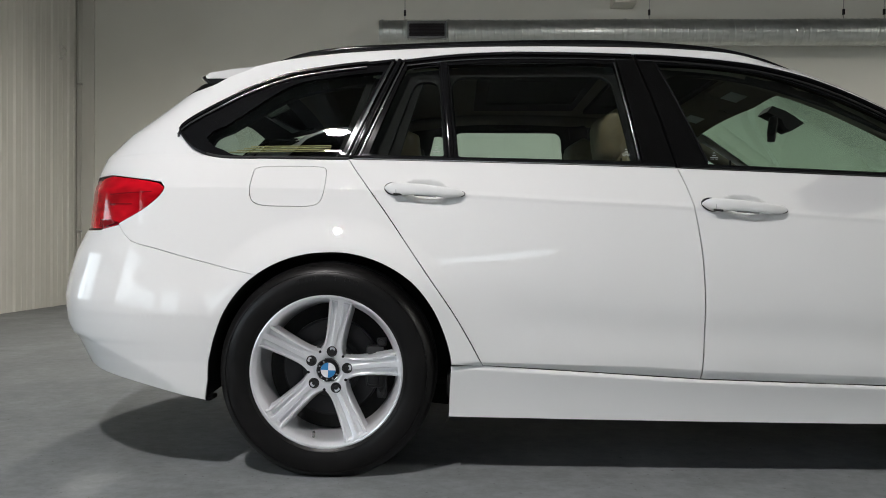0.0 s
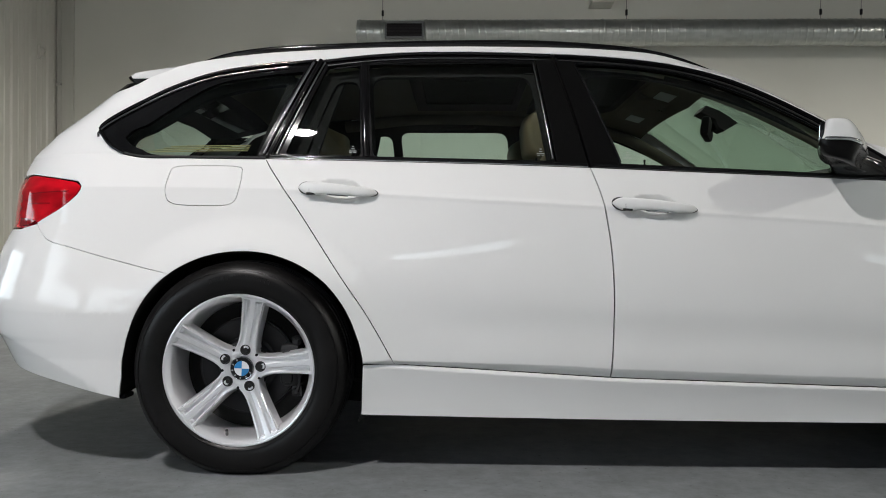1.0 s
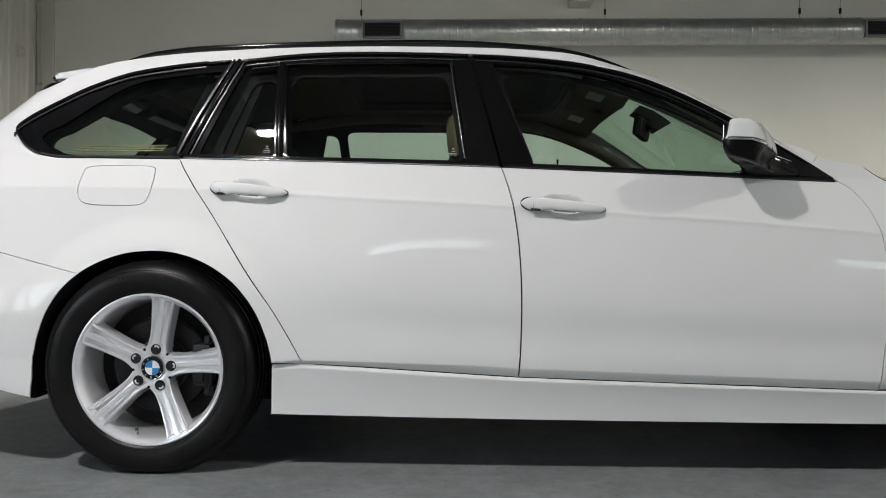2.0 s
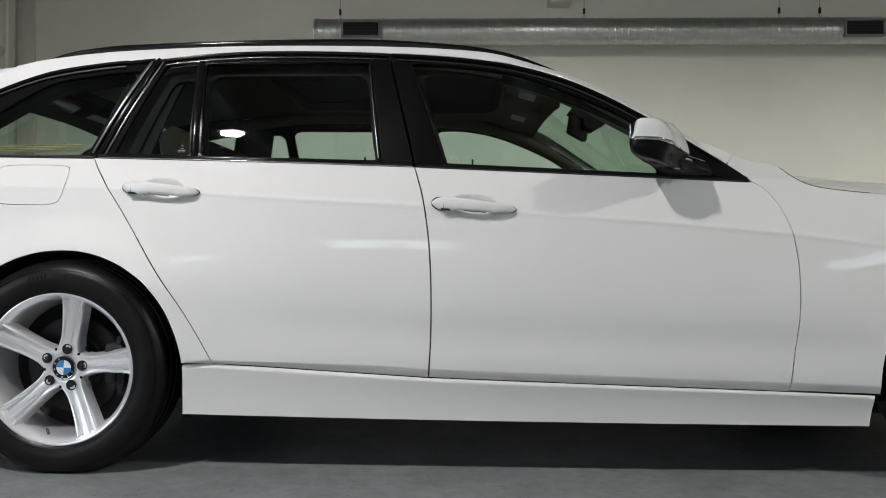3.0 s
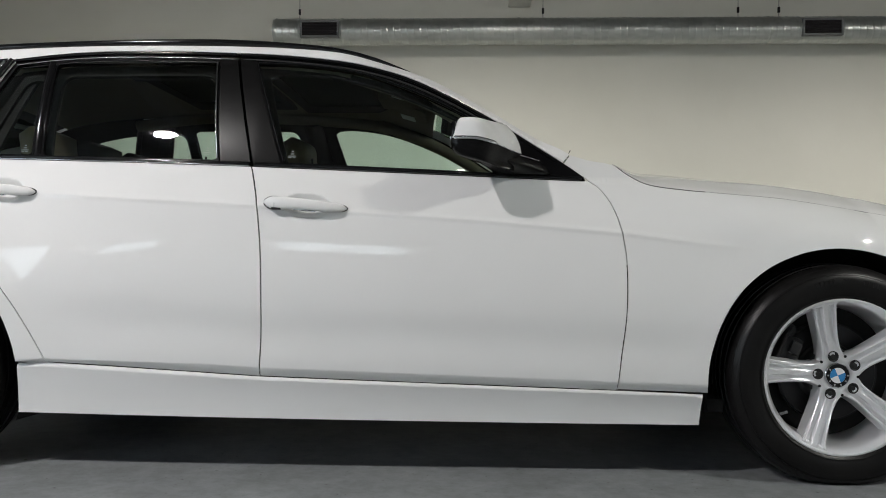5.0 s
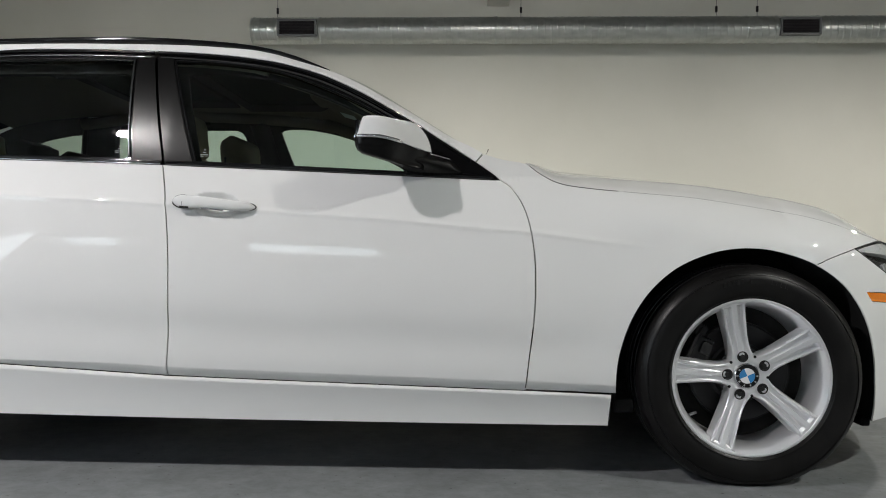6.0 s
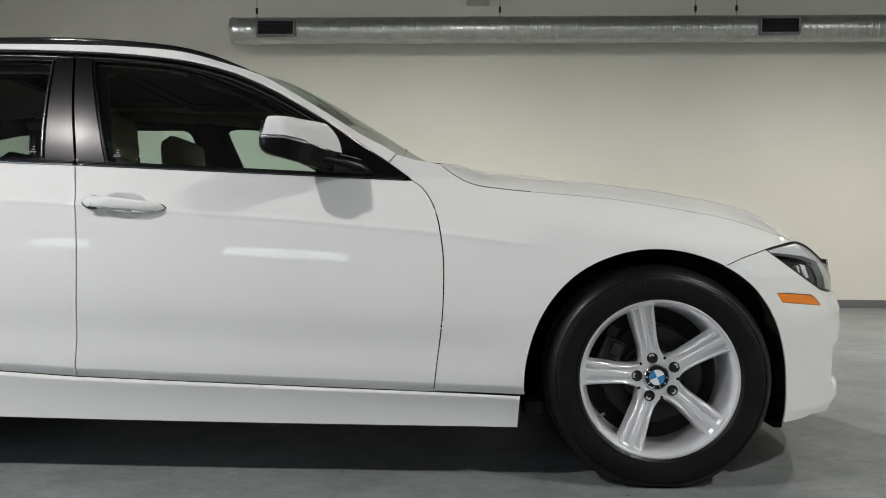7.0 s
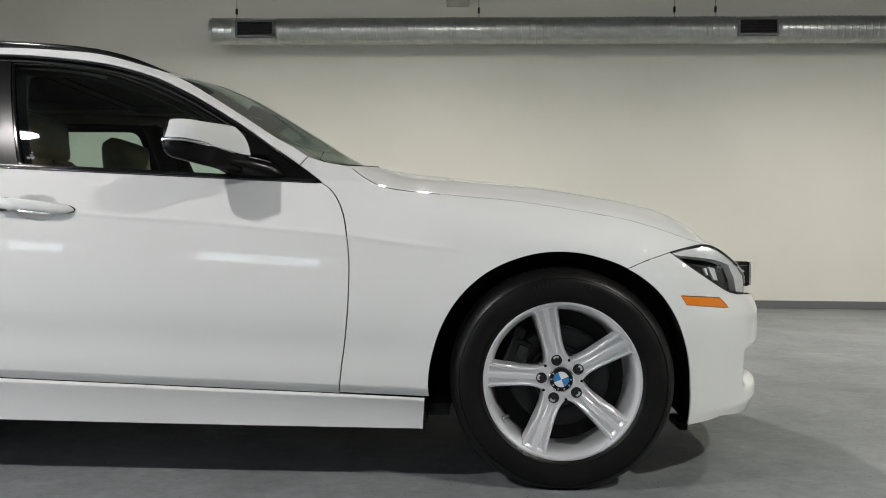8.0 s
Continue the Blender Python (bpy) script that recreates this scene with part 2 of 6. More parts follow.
def belt_z(x):
    return interp(x, (-1, -0.34, 0.05, 0.37, 0.72, 1.06, 1.43, 1.77, 2.09, 2.28, 2.5, 2.68, 2.86, 3.0, 3.2), (0.958, 0.962, 0.958, 0.950, 0.940, 0.928, 0.913, 0.899, 0.886, 0.872, 0.852, 0.838, 0.812, 0.785, 0.735))


def crease_z(x):
    return interp(x, (-0.9, 0.09, 0.41, 0.71, 1.06, 1.46, 1.76, 2.18, 2.4, 3.0), (0.873, 0.859, 0.843, 0.825, 0.808, 0.782, 0.763, 0.728, 0.699, 0.640))


def low_z(x):
    return interp(x, (-0.36, 0.3, 0.46, 1.11, 2.16, 2.42, 2.9), (0.16, 0.325, 0.331, 0.295, 0.264, 0.255, 0.13))


def roof_edge_z(x):
    """Lower edge of the painted roof frame."""
    return interp(x, (1.112, 1.25, 1.374, 1.512, 1.651, 1.808, 1.922, 2.014), (1.314, 1.300, 1.279, 1.238, 1.173, 1.081, 1.005, 0.944))


def end_rear(z):
    return interp(z, (0.20, 0.297, 0.385, 0.405, 0.45, 0.523, 0.58, 0.668, 0.735, 0.75, 0.855, 0.935, 0.985, 1.063, 1.15, 1.226, 1.30),
                  (-0.93, -0.965, -0.995, -1.014, -1.024, -1.032, -1.024, -1.0, -0.965, -0.952, -0.946, -0.936, -0.92, -0.832, -0.69, -0.570, -0.47))


def end_front(z):
    return interp(z, (0.10, 0.135, 0.17, 0.215, 0.26, 0.335, 0.395, 0.45, 0.495, 0.525, 0.55, 0.605, 0.645, 0.70, 0.78, 0.85),
                  (3.46, 3.51, 3.56, 3.585, 3.583, 3.586, 3.590, 3.592, 3.588, 3.575, 3.566, 3.562, 3.535, 3.48, 3.36, 3.20))


def soft_step(a, b, v):
    t = np.clip((v - a) / (b - a), 0, 1)
    return t * t * (3 - 2 * t)


def fold_h(x):
    """Height of the turned-under fold at the foot of the doors."""
    return 0.031 * interp(x, (0.40, 0.60, 0.95), (0.35, 0.6, 1))


def side_w(x, z):
    """Half width of the body at x and height z, without the rounded ends."""
    x, z = np.broadcast_arrays(np.asarray(x, float), np.asarray(z, float))
    zb, zc, zd = belt_z(x), crease_z(x), low_z(x)
    barrel = -0.011 * ((x - 1.25) / 1.2) ** 2
    wb = interp(x, (-0.4, 0.05, 1.06, 1.6, 2.09, 2.4, 2.68, 2.95), (0.758, 0.768, 0.800, 0.797, 0.782, 0.770, 0.755, 0.735))
    wc = 0.862 + barrel + interp(x, (-0.4, 0.1, 0.8, 2.2, 2.6, 3.0), (-0.032, -0.026, 0, 0.004, 0.018, 0.022))
    wm = 0.897 + barrel
    wl, wd = 0.890 + barrel, 0.872 + barrel
    zm, zl = zd + 0.22, zd + fold_h(x)
    fade = 1 - soft_step(2.25, 2.6, x)
    q = np.clip((z - zc) / np.maximum(zb - zc, 0.02), 0, 1)
    lin = 0.88 * fade + 0.15 * (1 - fade)
    upper = wc - (wc - wb) * (lin * q + (1 - lin) * q ** (2 * fade + 3 * (1 - fade)))
    h = np.maximum(zc - zm, 0.05)
    t = np.clip((zc - z) / h, 0, 1)
    m0 = 0.20 * fade + 0.12 * (1 - fade)
    mid = (2 * t ** 3 - 3 * t * t + 1) * wc + (t ** 3 - 2 * t * t + t) * h * m0 + (3 * t * t - 2 * t ** 3) * wm
    t = np.clip((zm - z) / np.maximum(zm - zl, 0.02), 0, 1)
    low = wm + (wl - wm) * t * t - 0.0048 * np.sin(math.pi * np.clip(t * 1.06, 0, 1)) ** 2 * soft_step(0.35, 0.75, x) * fade
    t = np.clip((zl - z) / np.maximum(zl - zd, 0.02), 0, 1.6)
    foot = wl + (wd - wl) * t ** 1.3
    w = np.where(z >= zc, upper, np.where(z >= zm, mid, np.where(z >= zl, low, foot)))
    d = np.maximum(z - zb, 0)
    w = np.where(z > zb, wb - 0.006 * soft_step(0, 0.01, d) - 0.28 * d - 0.44 * d * d, w)
    w = w - 1.45 * np.maximum(z - roof_edge_z(x) - 0.004, 0) * soft_step(1.25, 1.50, x) * (1 - soft_step(1.93, 2.03, x))
    w = w + 0.0021 * np.exp(-((z - zc) / 0.008) ** 2) * fade * soft_step(0.0, 0.5, x)
    ridge = interp(x, (-0.9, -0.3), (0.521, 0.473))
    w = w + 0.017 * np.where(z > ridge, np.exp(-((z - ridge) / 0.22) ** 2), np.maximum(0, 1 - np.sqrt((z - ridge) ** 2 + 6e-6) / 0.14)) * (1 - soft_step(-0.45, -0.1, x))
    for cx, r, swell in ((0, 0.360, 0.014), (WHEELBASE, 0.378, 0.006)):
        d = np.hypot(x - cx, z - HUB)
        w = w + (0.006 + swell * soft_step(0.35, 0.85, (z - HUB) / np.maximum(d, 0.01))) * (1 - soft_step(r + 0.005, r + 0.115, d))
    return w


def sill_w(x, z):
    x, z = np.broadcast_arrays(np.asarray(x, float), np.asarray(z, float))
    t = np.clip((low_z(x) - z) / (low_z(x) - 0.163), 0, 1.1)
    barrel = -0.011 * ((x - 1.25) / 1.2) ** 2
    return 0.8850 + barrel - 0.008 * (1 - np.clip(t / 0.09, 0, 1)) ** 2 - 0.040 * t + 0.016 * t * t


def surface(s, z, off=0.0, shape=side_w):
    """The body's skin: s is x along the side and runs on round the ends to the middle."""
    s, z = np.broadcast_arrays(np.asarray(s, float), np.asarray(z, float))
    th = np.clip(np.where(s < X_REAR, (X_REAR - s) / L_END, (s - X_FRONT) / L_END), 0, 1) * math.pi / 2
    rear = s < X_REAR
    n = np.where(rear, N_REAR, N_FRONT)
    x0 = np.where(rear, X_REAR, X_FRONT)
    xe = np.where(rear, end_rear(z), end_front(z))
    sn, cs = np.sin(th) ** (2 / n), np.cos(th) ** (2 / n)
    inside = (s >= X_REAR) & (s <= X_FRONT)
    x = np.where(inside, s, x0 + (xe - x0) * sn)
    w = shape(np.clip(s, X_REAR, X_FRONT), z) * np.where(inside, 1, cs)
    p = np.stack([x, -w, z], -1)
    if isinstance(off, (int, float)) and off == 0:
        return p
    return p + normal(s, z, shape) * np.asarray(off)[..., None]


def normal(s, z, shape=side_w):
    h = 0.0025
    n = np.cross(surface(s + h, z, 0, shape) - surface(s - h, z, 0, shape), surface(s, z + h, 0, shape) - surface(s, z - h, 0, shape))
    return n / np.maximum(np.linalg.norm(n, axis=-1, keepdims=True), 1e-9)


def skin(pts):
    """Side view points (x, z) as points (s, z) of the skin."""
    out = []
    for x, z in pts:
        if x < X_REAR:
            k = min(1, (x - X_REAR) / (float(end_rear(z)) - X_REAR))
            s = X_REAR - L_END * math.asin(k ** (N_REAR / 2)) * 2 / math.pi
        elif x > X_FRONT:
            k = min(1, (x - X_FRONT) / (float(end_front(z)) - X_FRONT))
            s = X_FRONT + L_END * math.asin(k ** (N_FRONT / 2)) * 2 / math.pi
        else:
            s = x
        out.append((s, z))
    return out


def inside_poly(px, pz, poly):
    q = np.array(poly)
    r = np.zeros(len(px), bool)
    for (x0, z0), (x1, z1) in zip(q, np.roll(q, -1, 0)):
        if z0 != z1:
            r ^= ((z0 > pz) != (z1 > pz)) & (px < (x1 - x0) * (pz - z0) / (z1 - z0) + x0)
    return r


def inset(loop, gap):
    q = np.array(loop)
    t = np.roll(q, -1, 0) - np.roll(q, 1, 0)
    area = 0.5 * np.sum(q[:, 0] * np.roll(q[:, 1], -1) - np.roll(q[:, 0], -1) * q[:, 1])
    n = np.stack([-t[:, 1], t[:, 0]], -1) * (1 if area > 0 else -1)
    return q + gap * n / np.maximum(np.linalg.norm(n, axis=1, keepdims=True), 1e-9)


from mathutils.geometry import delaunay_2d_cdt


def panel(name, loop, mat, parent, label="", holes=(), off=0.0, shape=side_w, gap=0.0015, depth=0.016, grid=0.022, bulge=0.0, both=True, dent=None, fine=None, marks=()):
    """A pressed panel: the part of the skin inside an outline, with turned-in edges. Built on both sides of the car."""
    loops = [inset(loop, gap)] + [inset(h, -gap) for h in holes]
    pts, edges = [], []
    for l in loops:
        b = len(pts)
        pts += [tuple(p) for p in l]
        edges += [(b + i, b + (i + 1) % len(l)) for i in range(len(l))]
    rim = len(pts)
    lo, hi = np.min(loops[0], 0), np.max(loops[0], 0)
    gx, gz = np.meshgrid(np.arange(lo[0], hi[0], grid), np.arange(lo[1], hi[1], grid))
    gx, gz = (gx + (np.arange(len(gx)) % 2)[:, None] * grid / 2).ravel(), gz.ravel()
    extra = [(x, float(crease_z(x)) + d) for x in np.arange(lo[0], hi[0], grid * 0.7) for d in (-0.017, -0.013, -0.009, -0.005, -0.0015, 0.002, 0.006, 0.010, 0.015)]
    extra += [(x, float(low_z(x) + fold_h(x)) + d) for x in np.arange(lo[0], hi[0], grid * 0.5) for d in (-0.004, 0.0, 0.004)]
    extra += [(x, float(belt_z(x)) + d) for x in np.arange(lo[0], hi[0], grid) for d in (-0.008, 0.0)]
    if lo[0] < -0.3:
        extra += [(x, float(interp(x, (-0.9, -0.3), (0.521, 0.473))) + d) for x in np.arange(lo[0], min(hi[0], -0.2), grid) for d in (-0.007, 0, 0.007)]
    extra += list(marks)
    if fine:
        fx, fz, rx, rz = fine
        extra += [(x, z) for x in np.arange(fx - rx, fx + rx, 0.006) for z in np.arange(fz - rz, fz + rz, 0.005)]
    if extra:
        e = np.array(extra)
        gx, gz = np.concatenate([gx, e[:, 0]]), np.concatenate([gz, e[:, 1]])
    ok = inside_poly(gx, gz, loops[0])
    for h in loops[1:]:
        ok &= ~inside_poly(gx, gz, h)
    gx, gz = gx[ok], gz[ok]
    allb = np.vstack(loops)
    near = np.array([np.min((allb[:, 0] - a) ** 2 + (allb[:, 1] - b) ** 2) for a, b in zip(gx, gz)]) if len(gx) else np.zeros(0)
    gx, gz = gx[near > 0.006 ** 2], gz[near > 0.006 ** 2]
    pts += list(zip(gx.tolist(), gz.tolist()))
    v, _, f, *_ = delaunay_2d_cdt([Vector(p) for p in pts], edges, [], 0, 1e-6)
    v = np.array([tuple(a) for a in v])
    tri = np.array([tuple(a) for a in f])
    c = v[tri].mean(1)
    ok = inside_poly(c[:, 0], c[:, 1], loops[0])
    for h in loops[1:]:
        ok &= ~inside_poly(c[:, 0], c[:, 1], h)
    tri = tri[ok]
    d = np.full(len(v), float(off))
    if bulge:
        m = np.array([np.min((allb[:, 0] - a) ** 2 + (allb[:, 1] - b) ** 2) for a, b in v]) ** 0.5
        d += bulge * (1 - np.exp(-m / 0.012))
    if dent is not None:
        d += dent(v[:, 0], v[:, 1])
    pos, nrm = surface(v[:, 0], v[:, 1], d, shape), normal(v[:, 0], v[:, 1], shape)
    if dent is not None:
        h = 0.002
        g = np.cross(surface(v[:, 0] + h, v[:, 1], d + dent(v[:, 0] + h, v[:, 1]) - dent(v[:, 0], v[:, 1]), shape) - pos,
                     surface(v[:, 0], v[:, 1] + h, d + dent(v[:, 0], v[:, 1] + h) - dent(v[:, 0], v[:, 1]), shape) - pos)
        nrm = g / np.maximum(np.linalg.norm(g, axis=1, keepdims=True), 1e-9)
    made = []
    for sign in ((1, -1) if both else (1,)):
        vv, nn = pos.copy(), nrm.copy()
        vv[:, 1] *= sign
        nn[:, 1] *= sign
        vs, ns, fs = [tuple(p) for p in vv], [tuple(p) for p in nn], [tuple(int(i) for i in (t if sign > 0 else t[::-1])) for t in tri]
        for l in loops:
            s, z = l[:, 0], l[:, 1]
            n0 = normal(s, z, shape)
            o0 = np.full(len(s), float(off)) + (dent(s, z) if dent is not None else 0)
            a, k = surface(s, z, o0, shape), len(vs)
            b = a - n0 * depth
            a[:, 1] *= sign
            b[:, 1] *= sign
            out = np.roll(a, -1, 0) - np.roll(a, 1, 0)
            fl = np.cross(out, n0 * np.array((1, sign, 1)))
            fl /= np.maximum(np.linalg.norm(fl, axis=1, keepdims=True), 1e-9)
            vs += [tuple(p) for p in a] + [tuple(p) for p in b]
            ns += [tuple(p) for p in fl] * 2
            m = len(a)
            for i in range(m):
                j = (i + 1) % m
                fs.append((k + i, k + m + i, k + m + j, k + j) if sign > 0 else (k + i, k + j, k + m + j, k + m + i))
        me = bpy.data.meshes.new(name)
        me.from_pydata(vs, [], fs)
        me.polygons.foreach_set("use_smooth", [True] * len(me.polygons))
        me.normals_split_custom_set_from_vertices(ns)
        made.append(link(name, me, mat, parent, label))
    return made


def loft(name, rows, mat, parent, label="", thick=0.0, mirror=True):
    """A smooth sheet over rows of points; the rows run from one side to the middle and are mirrored."""
    g = np.array(rows, float)
    if mirror:
        m = g[:, ::-1].copy()[:, 1:]
        m[..., 1] *= -1
        g = np.concatenate([g, m], 1)
    a, b, _ = g.shape
    vs = [tuple(p) for p in g.reshape(-1, 3)]
    fs = [(i * b + j, (i + 1) * b + j, (i + 1) * b + j + 1, i * b + j + 1) for i in range(a - 1) for j in range(b - 1)]
    bm = bmesh.new()
    bv = [bm.verts.new(p) for p in vs]
    for f in fs:
        bm.faces.new([bv[i] for i in f])
    bmesh.ops.recalc_face_normals(bm, faces=bm.faces)
    mid = max(bm.faces, key=lambda f: f.calc_center_median().z)
    if mid.normal.z < 0:
        bmesh.ops.reverse_faces(bm, faces=bm.faces)
    if thick:
        bmesh.ops.solidify(bm, geom=bm.faces[:], thickness=thick)
    me = bpy.data.meshes.new(name)
    bm.to_mesh(me)
    bm.free()
    me.polygons.foreach_set("use_smooth", [True] * len(me.polygons))
    me.set_sharp_from_angle(angle=radians(50))
    return link(name, me, mat, parent, label)

# ---------------------------------------------------------------- the room
WEST, EAST, NORTH, SOUTH = -4.22, 13.0, 5.96, -6.4


def slab(name, x0, x1, y0, y1, z0, z1, mat, bevel=0.0, label="", category=""):
    return tagged(part(name, box(bmesh.new(), x0, x1, y0, y1, z0, z1, bevel), mat), label, category, "", "structure")


slab("floor", WEST - 0.2, EAST + 0.2, SOUTH - 0.2, NORTH + 0.2, -0.2, 0, FLOOR, 0, "grey polished concrete floor with stains and hairline cracks", "floor")
slab("wall_north", WEST - 0.2, EAST + 0.2, NORTH, NORTH + 0.2, 0, CEILING, WALL, 0, "plain white painted wall behind the car", "wall")
slab("wall_east", EAST, EAST + 0.2, SOUTH, NORTH, 0, CEILING, WALL, 0, "plain white painted end wall", "wall")
slab("ceiling", WEST - 0.2, EAST + 0.2, SOUTH - 0.2, NORTH + 0.2, CEILING, CEILING + 0.2, CEIL, 0, "dark grey ceiling deck", "ceiling")
slab("baseboard", WEST, EAST, NORTH - 0.018, NORTH, 0.0, 0.092, SKIRT, 0.004, "dark grey skirting along the white wall", "skirting")


def corrugated(name, y0, y1, z0, z1):
    """Upright ribbed sheet-steel cladding."""
    bm = bmesh.new()
    pitch = 0.36
    shape = ((0.0, 0), (0.020, 0.018), (0.062, 0.018), (0.082, 0), (0.150, 0), (0.158, 0.006), (0.176, 0.006), (0.184, 0), (0.250, 0), (0.258, 0.006), (0.276, 0.006), (0.284, 0))
    line = []
    y = y0
    while y < y1:
        line += [(y + a, b) for a, b in shape if y + a < y1]
        y += pitch
    line.append((y1, 0))
    low = [bm.verts.new((WEST + d, yy, z0)) for yy, d in line]
    top = [bm.verts.new((WEST + d, yy, z1)) for yy, d in line]
    for i in range(len(line) - 1):
        bm.faces.new((low[i], low[i + 1], top[i + 1], top[i]))
    back = [bm.verts.new((WEST - 0.15, yy, zz)) for yy, zz in ((y0, z0), (y1, z0), (y1, z1), (y0, z1))]
    bm.faces.new(back)
    return tagged(part(name, bm, SHEET), "cream ribbed sheet-steel cladding wall", "wall", "", "structure")


corrugated("wall_west", 1.75, NORTH, 0, CEILING)
OPENINGS = ((-5.95, -2.65, 0.9, 2.45), (-0.9, 0.5, 0.55, 1.6))
edges = [SOUTH] + [v for o in OPENINGS for v in o[:2]] + [1.75]
for i in range(0, len(edges), 2):
    slab("wall_west_pier_%d" % (i // 2 + 1), WEST - 0.15, WEST, edges[i], edges[i + 1], 0, CEILING, DARK_WALL)
for i, (a, b, z0, z1) in enumerate(OPENINGS):
    slab("wall_west_low_%d" % (i + 1), WEST - 0.15, WEST, a, b, 0, z0, DARK_WALL)
    slab("wall_west_high_%d" % (i + 1), WEST - 0.15, WEST, a, b, z1, CEILING, DARK_WALL)

corner = empty("corner_post", "pale folded-steel corner post with upright conduit", "post", (-4.11, NORTH, 0))
part("post_cover", box(bmesh.new(), -0.105, 0.105, -0.035, 0.0, 0.0, CEILING - 0.002, 0.006), SHEET, corner)
for k in (0, 1):
    part("conduit", tube(bmesh.new(), [(-0.085 + k * 0.045, -0.045, 0), (-0.085 + k * 0.045, -0.045, CEILING - 0.01)], 0.006), SHEET, corner, "thin pale upright conduit", 40)
for z in (0.85, 2.62):
    part("clip", box(bmesh.new(), -0.097, -0.028, -0.055, -0.034, z, z + 0.03, 0.003), CHROME, corner, "small metal conduit clip")

hook = empty("wall_hook", "round pale bracket on the ribbed cladding", "bracket", (WEST, 5.55, 2.93))
bm = bmesh.new()
tube(bm, [(0.03, 0, -0.06), (0.05, 0.03, -0.045), (0.055, 0.04, 0), (0.05, 0.03, 0.045), (0.03, 0, 0.06)], 0.010)
box(bm, 0.0, 0.032, -0.025, 0.025, -0.075, 0.075, 0.006)
part("bracket", bm, SHEET, hook, "", 40)


def framed_window(name, at, turn, w, h, panes, label):
    """A white frame with upright bars and clear panes; its width runs along its own x."""
    win = tagged(empty(name), label, "window", "", "structure")
    win.matrix_world = pose(*at, 0, 0, turn)
    bm = bmesh.new()
    step = (w - 0.04) / panes
    for k in range(panes + 1):
        box(bm, k * step, k * step + 0.04, -0.10, -0.02, 0.0, h, 0.004)
    for k in range(panes):
        for z in (0, h - 0.04):
            box(bm, k * step + 0.04, (k + 1) * step, -0.099, -0.021, z, z + 0.04)
    part("window_frame", bm, WHITE, win)
    for k in range(panes):
        p = part("pane", box(bmesh.new(), k * step + 0.04, (k + 1) * step, -0.066, -0.060, 0.04, h - 0.04), CLEAR, win)
        p.visible_shadow = False


def south_wall():
    """Wall behind the camera with a tall corner window and a row of high windows."""
    left, n = WEST - 0.15, 0
    for x0, x1, z0, z1, panes in ((-4.10, -3.10, 0.9, 2.9, 2), (-2.48, -1.73, 2.16, 2.52, 1), (-0.28, 1.22, 2.16, 2.52, 2), (5.15, 6.65, 2.16, 2.52, 2), (8.10, 9.60, 2.16, 2.52, 2), (11.05, 12.55, 2.16, 2.52, 2)):
        n += 1
        # lower wall is out of view, made pale to reflect light onto the doors
        slab("wall_south_pier_%d" % n, left, x0, SOUTH - 0.15, SOUTH, 0, z0, PALE_WALL)
        slab("wall_south_pier_top_%d" % n, left, x0, SOUTH - 0.15, SOUTH, z0, CEILING, DARK_WALL)
        slab("wall_south_low_%d" % n, x0, x1, SOUTH - 0.15, SOUTH, 0, z0, PALE_WALL)
        slab("wall_south_high_%d" % n, x0, x1, SOUTH - 0.15, SOUTH, z1, CEILING, DARK_WALL)
        framed_window("window_%d" % n, (x0, SOUTH, z0), 0, x1 - x0, z1 - z0, panes, "white framed window in the rear wall")
        left = x1
    slab("wall_south_pier_last", left, EAST, SOUTH - 0.15, SOUTH, 0, CEILING, DARK_WALL)


south_wall()
for k in range(7):
    slab("ceiling_beam_%d" % (k + 1), -3.3 + 2.5 * k, -3.18 + 2.5 * k, SOUTH, NORTH, CEILING - 0.30, CEILING, PALE_WALL)
slab("backdrop_south", WEST - 1, EAST + 1, SOUTH - 0.9, SOUTH - 0.88, -0.2, CEILING + 1, DAY)
slab("backdrop_west", WEST - 0.9, WEST - 0.88, SOUTH - 0.5, 2.2, -0.2, CEILING + 1, DAY)
for i, (a, b, z0, z1) in enumerate(OPENINGS):
    framed_window("window_west_%d" % (i + 1), (WEST, b, z0), -90, b - a, z1 - z0, 2, "tall white framed workshop window in the side wall")

# ceiling lamps
first = None
for lx, ly, power in LAMPS:
    if first is None:
        first = empty("ceiling_lamp", "round grey high-bay lamp hung under the ceiling", "lamp", (lx, ly, CEILING), "ceiling lamps")
        bm = bmesh.new()
        bmesh.ops.create_cone(bm, segments=32, radius1=0.14, radius2=0.07, depth=0.13, cap_ends=True, matrix=pose(0, 0, 0.075 - DROP))
        part("housing", bm, SKIRT, first, "", 30)
        part("rod", tube(bmesh.new(), [(0, 0, 0.13 - DROP), (0, 0, 0)], 0.012), SKIRT, first, "", 40)
        bm = bmesh.new()
        bmesh.ops.create_uvsphere(bm, u_segments=24, v_segments=12, radius=0.09, matrix=Matrix.Translation((0, 0, 0.006 - DROP)) @ Matrix.Diagonal((1, 1, 0.62, 1)))
        bmesh.ops.bisect_plane(bm, geom=bm.verts[:] + bm.edges[:] + bm.faces[:], plane_co=(0, 0, 0.008 - DROP), plane_no=(0, 0, 1), clear_outer=True)
        part("diffuser", bm, LAMP_GLOW, first, "glowing shallow dome diffuser", 40)
    else:
        copy_thing(first, pose(lx, ly, CEILING))

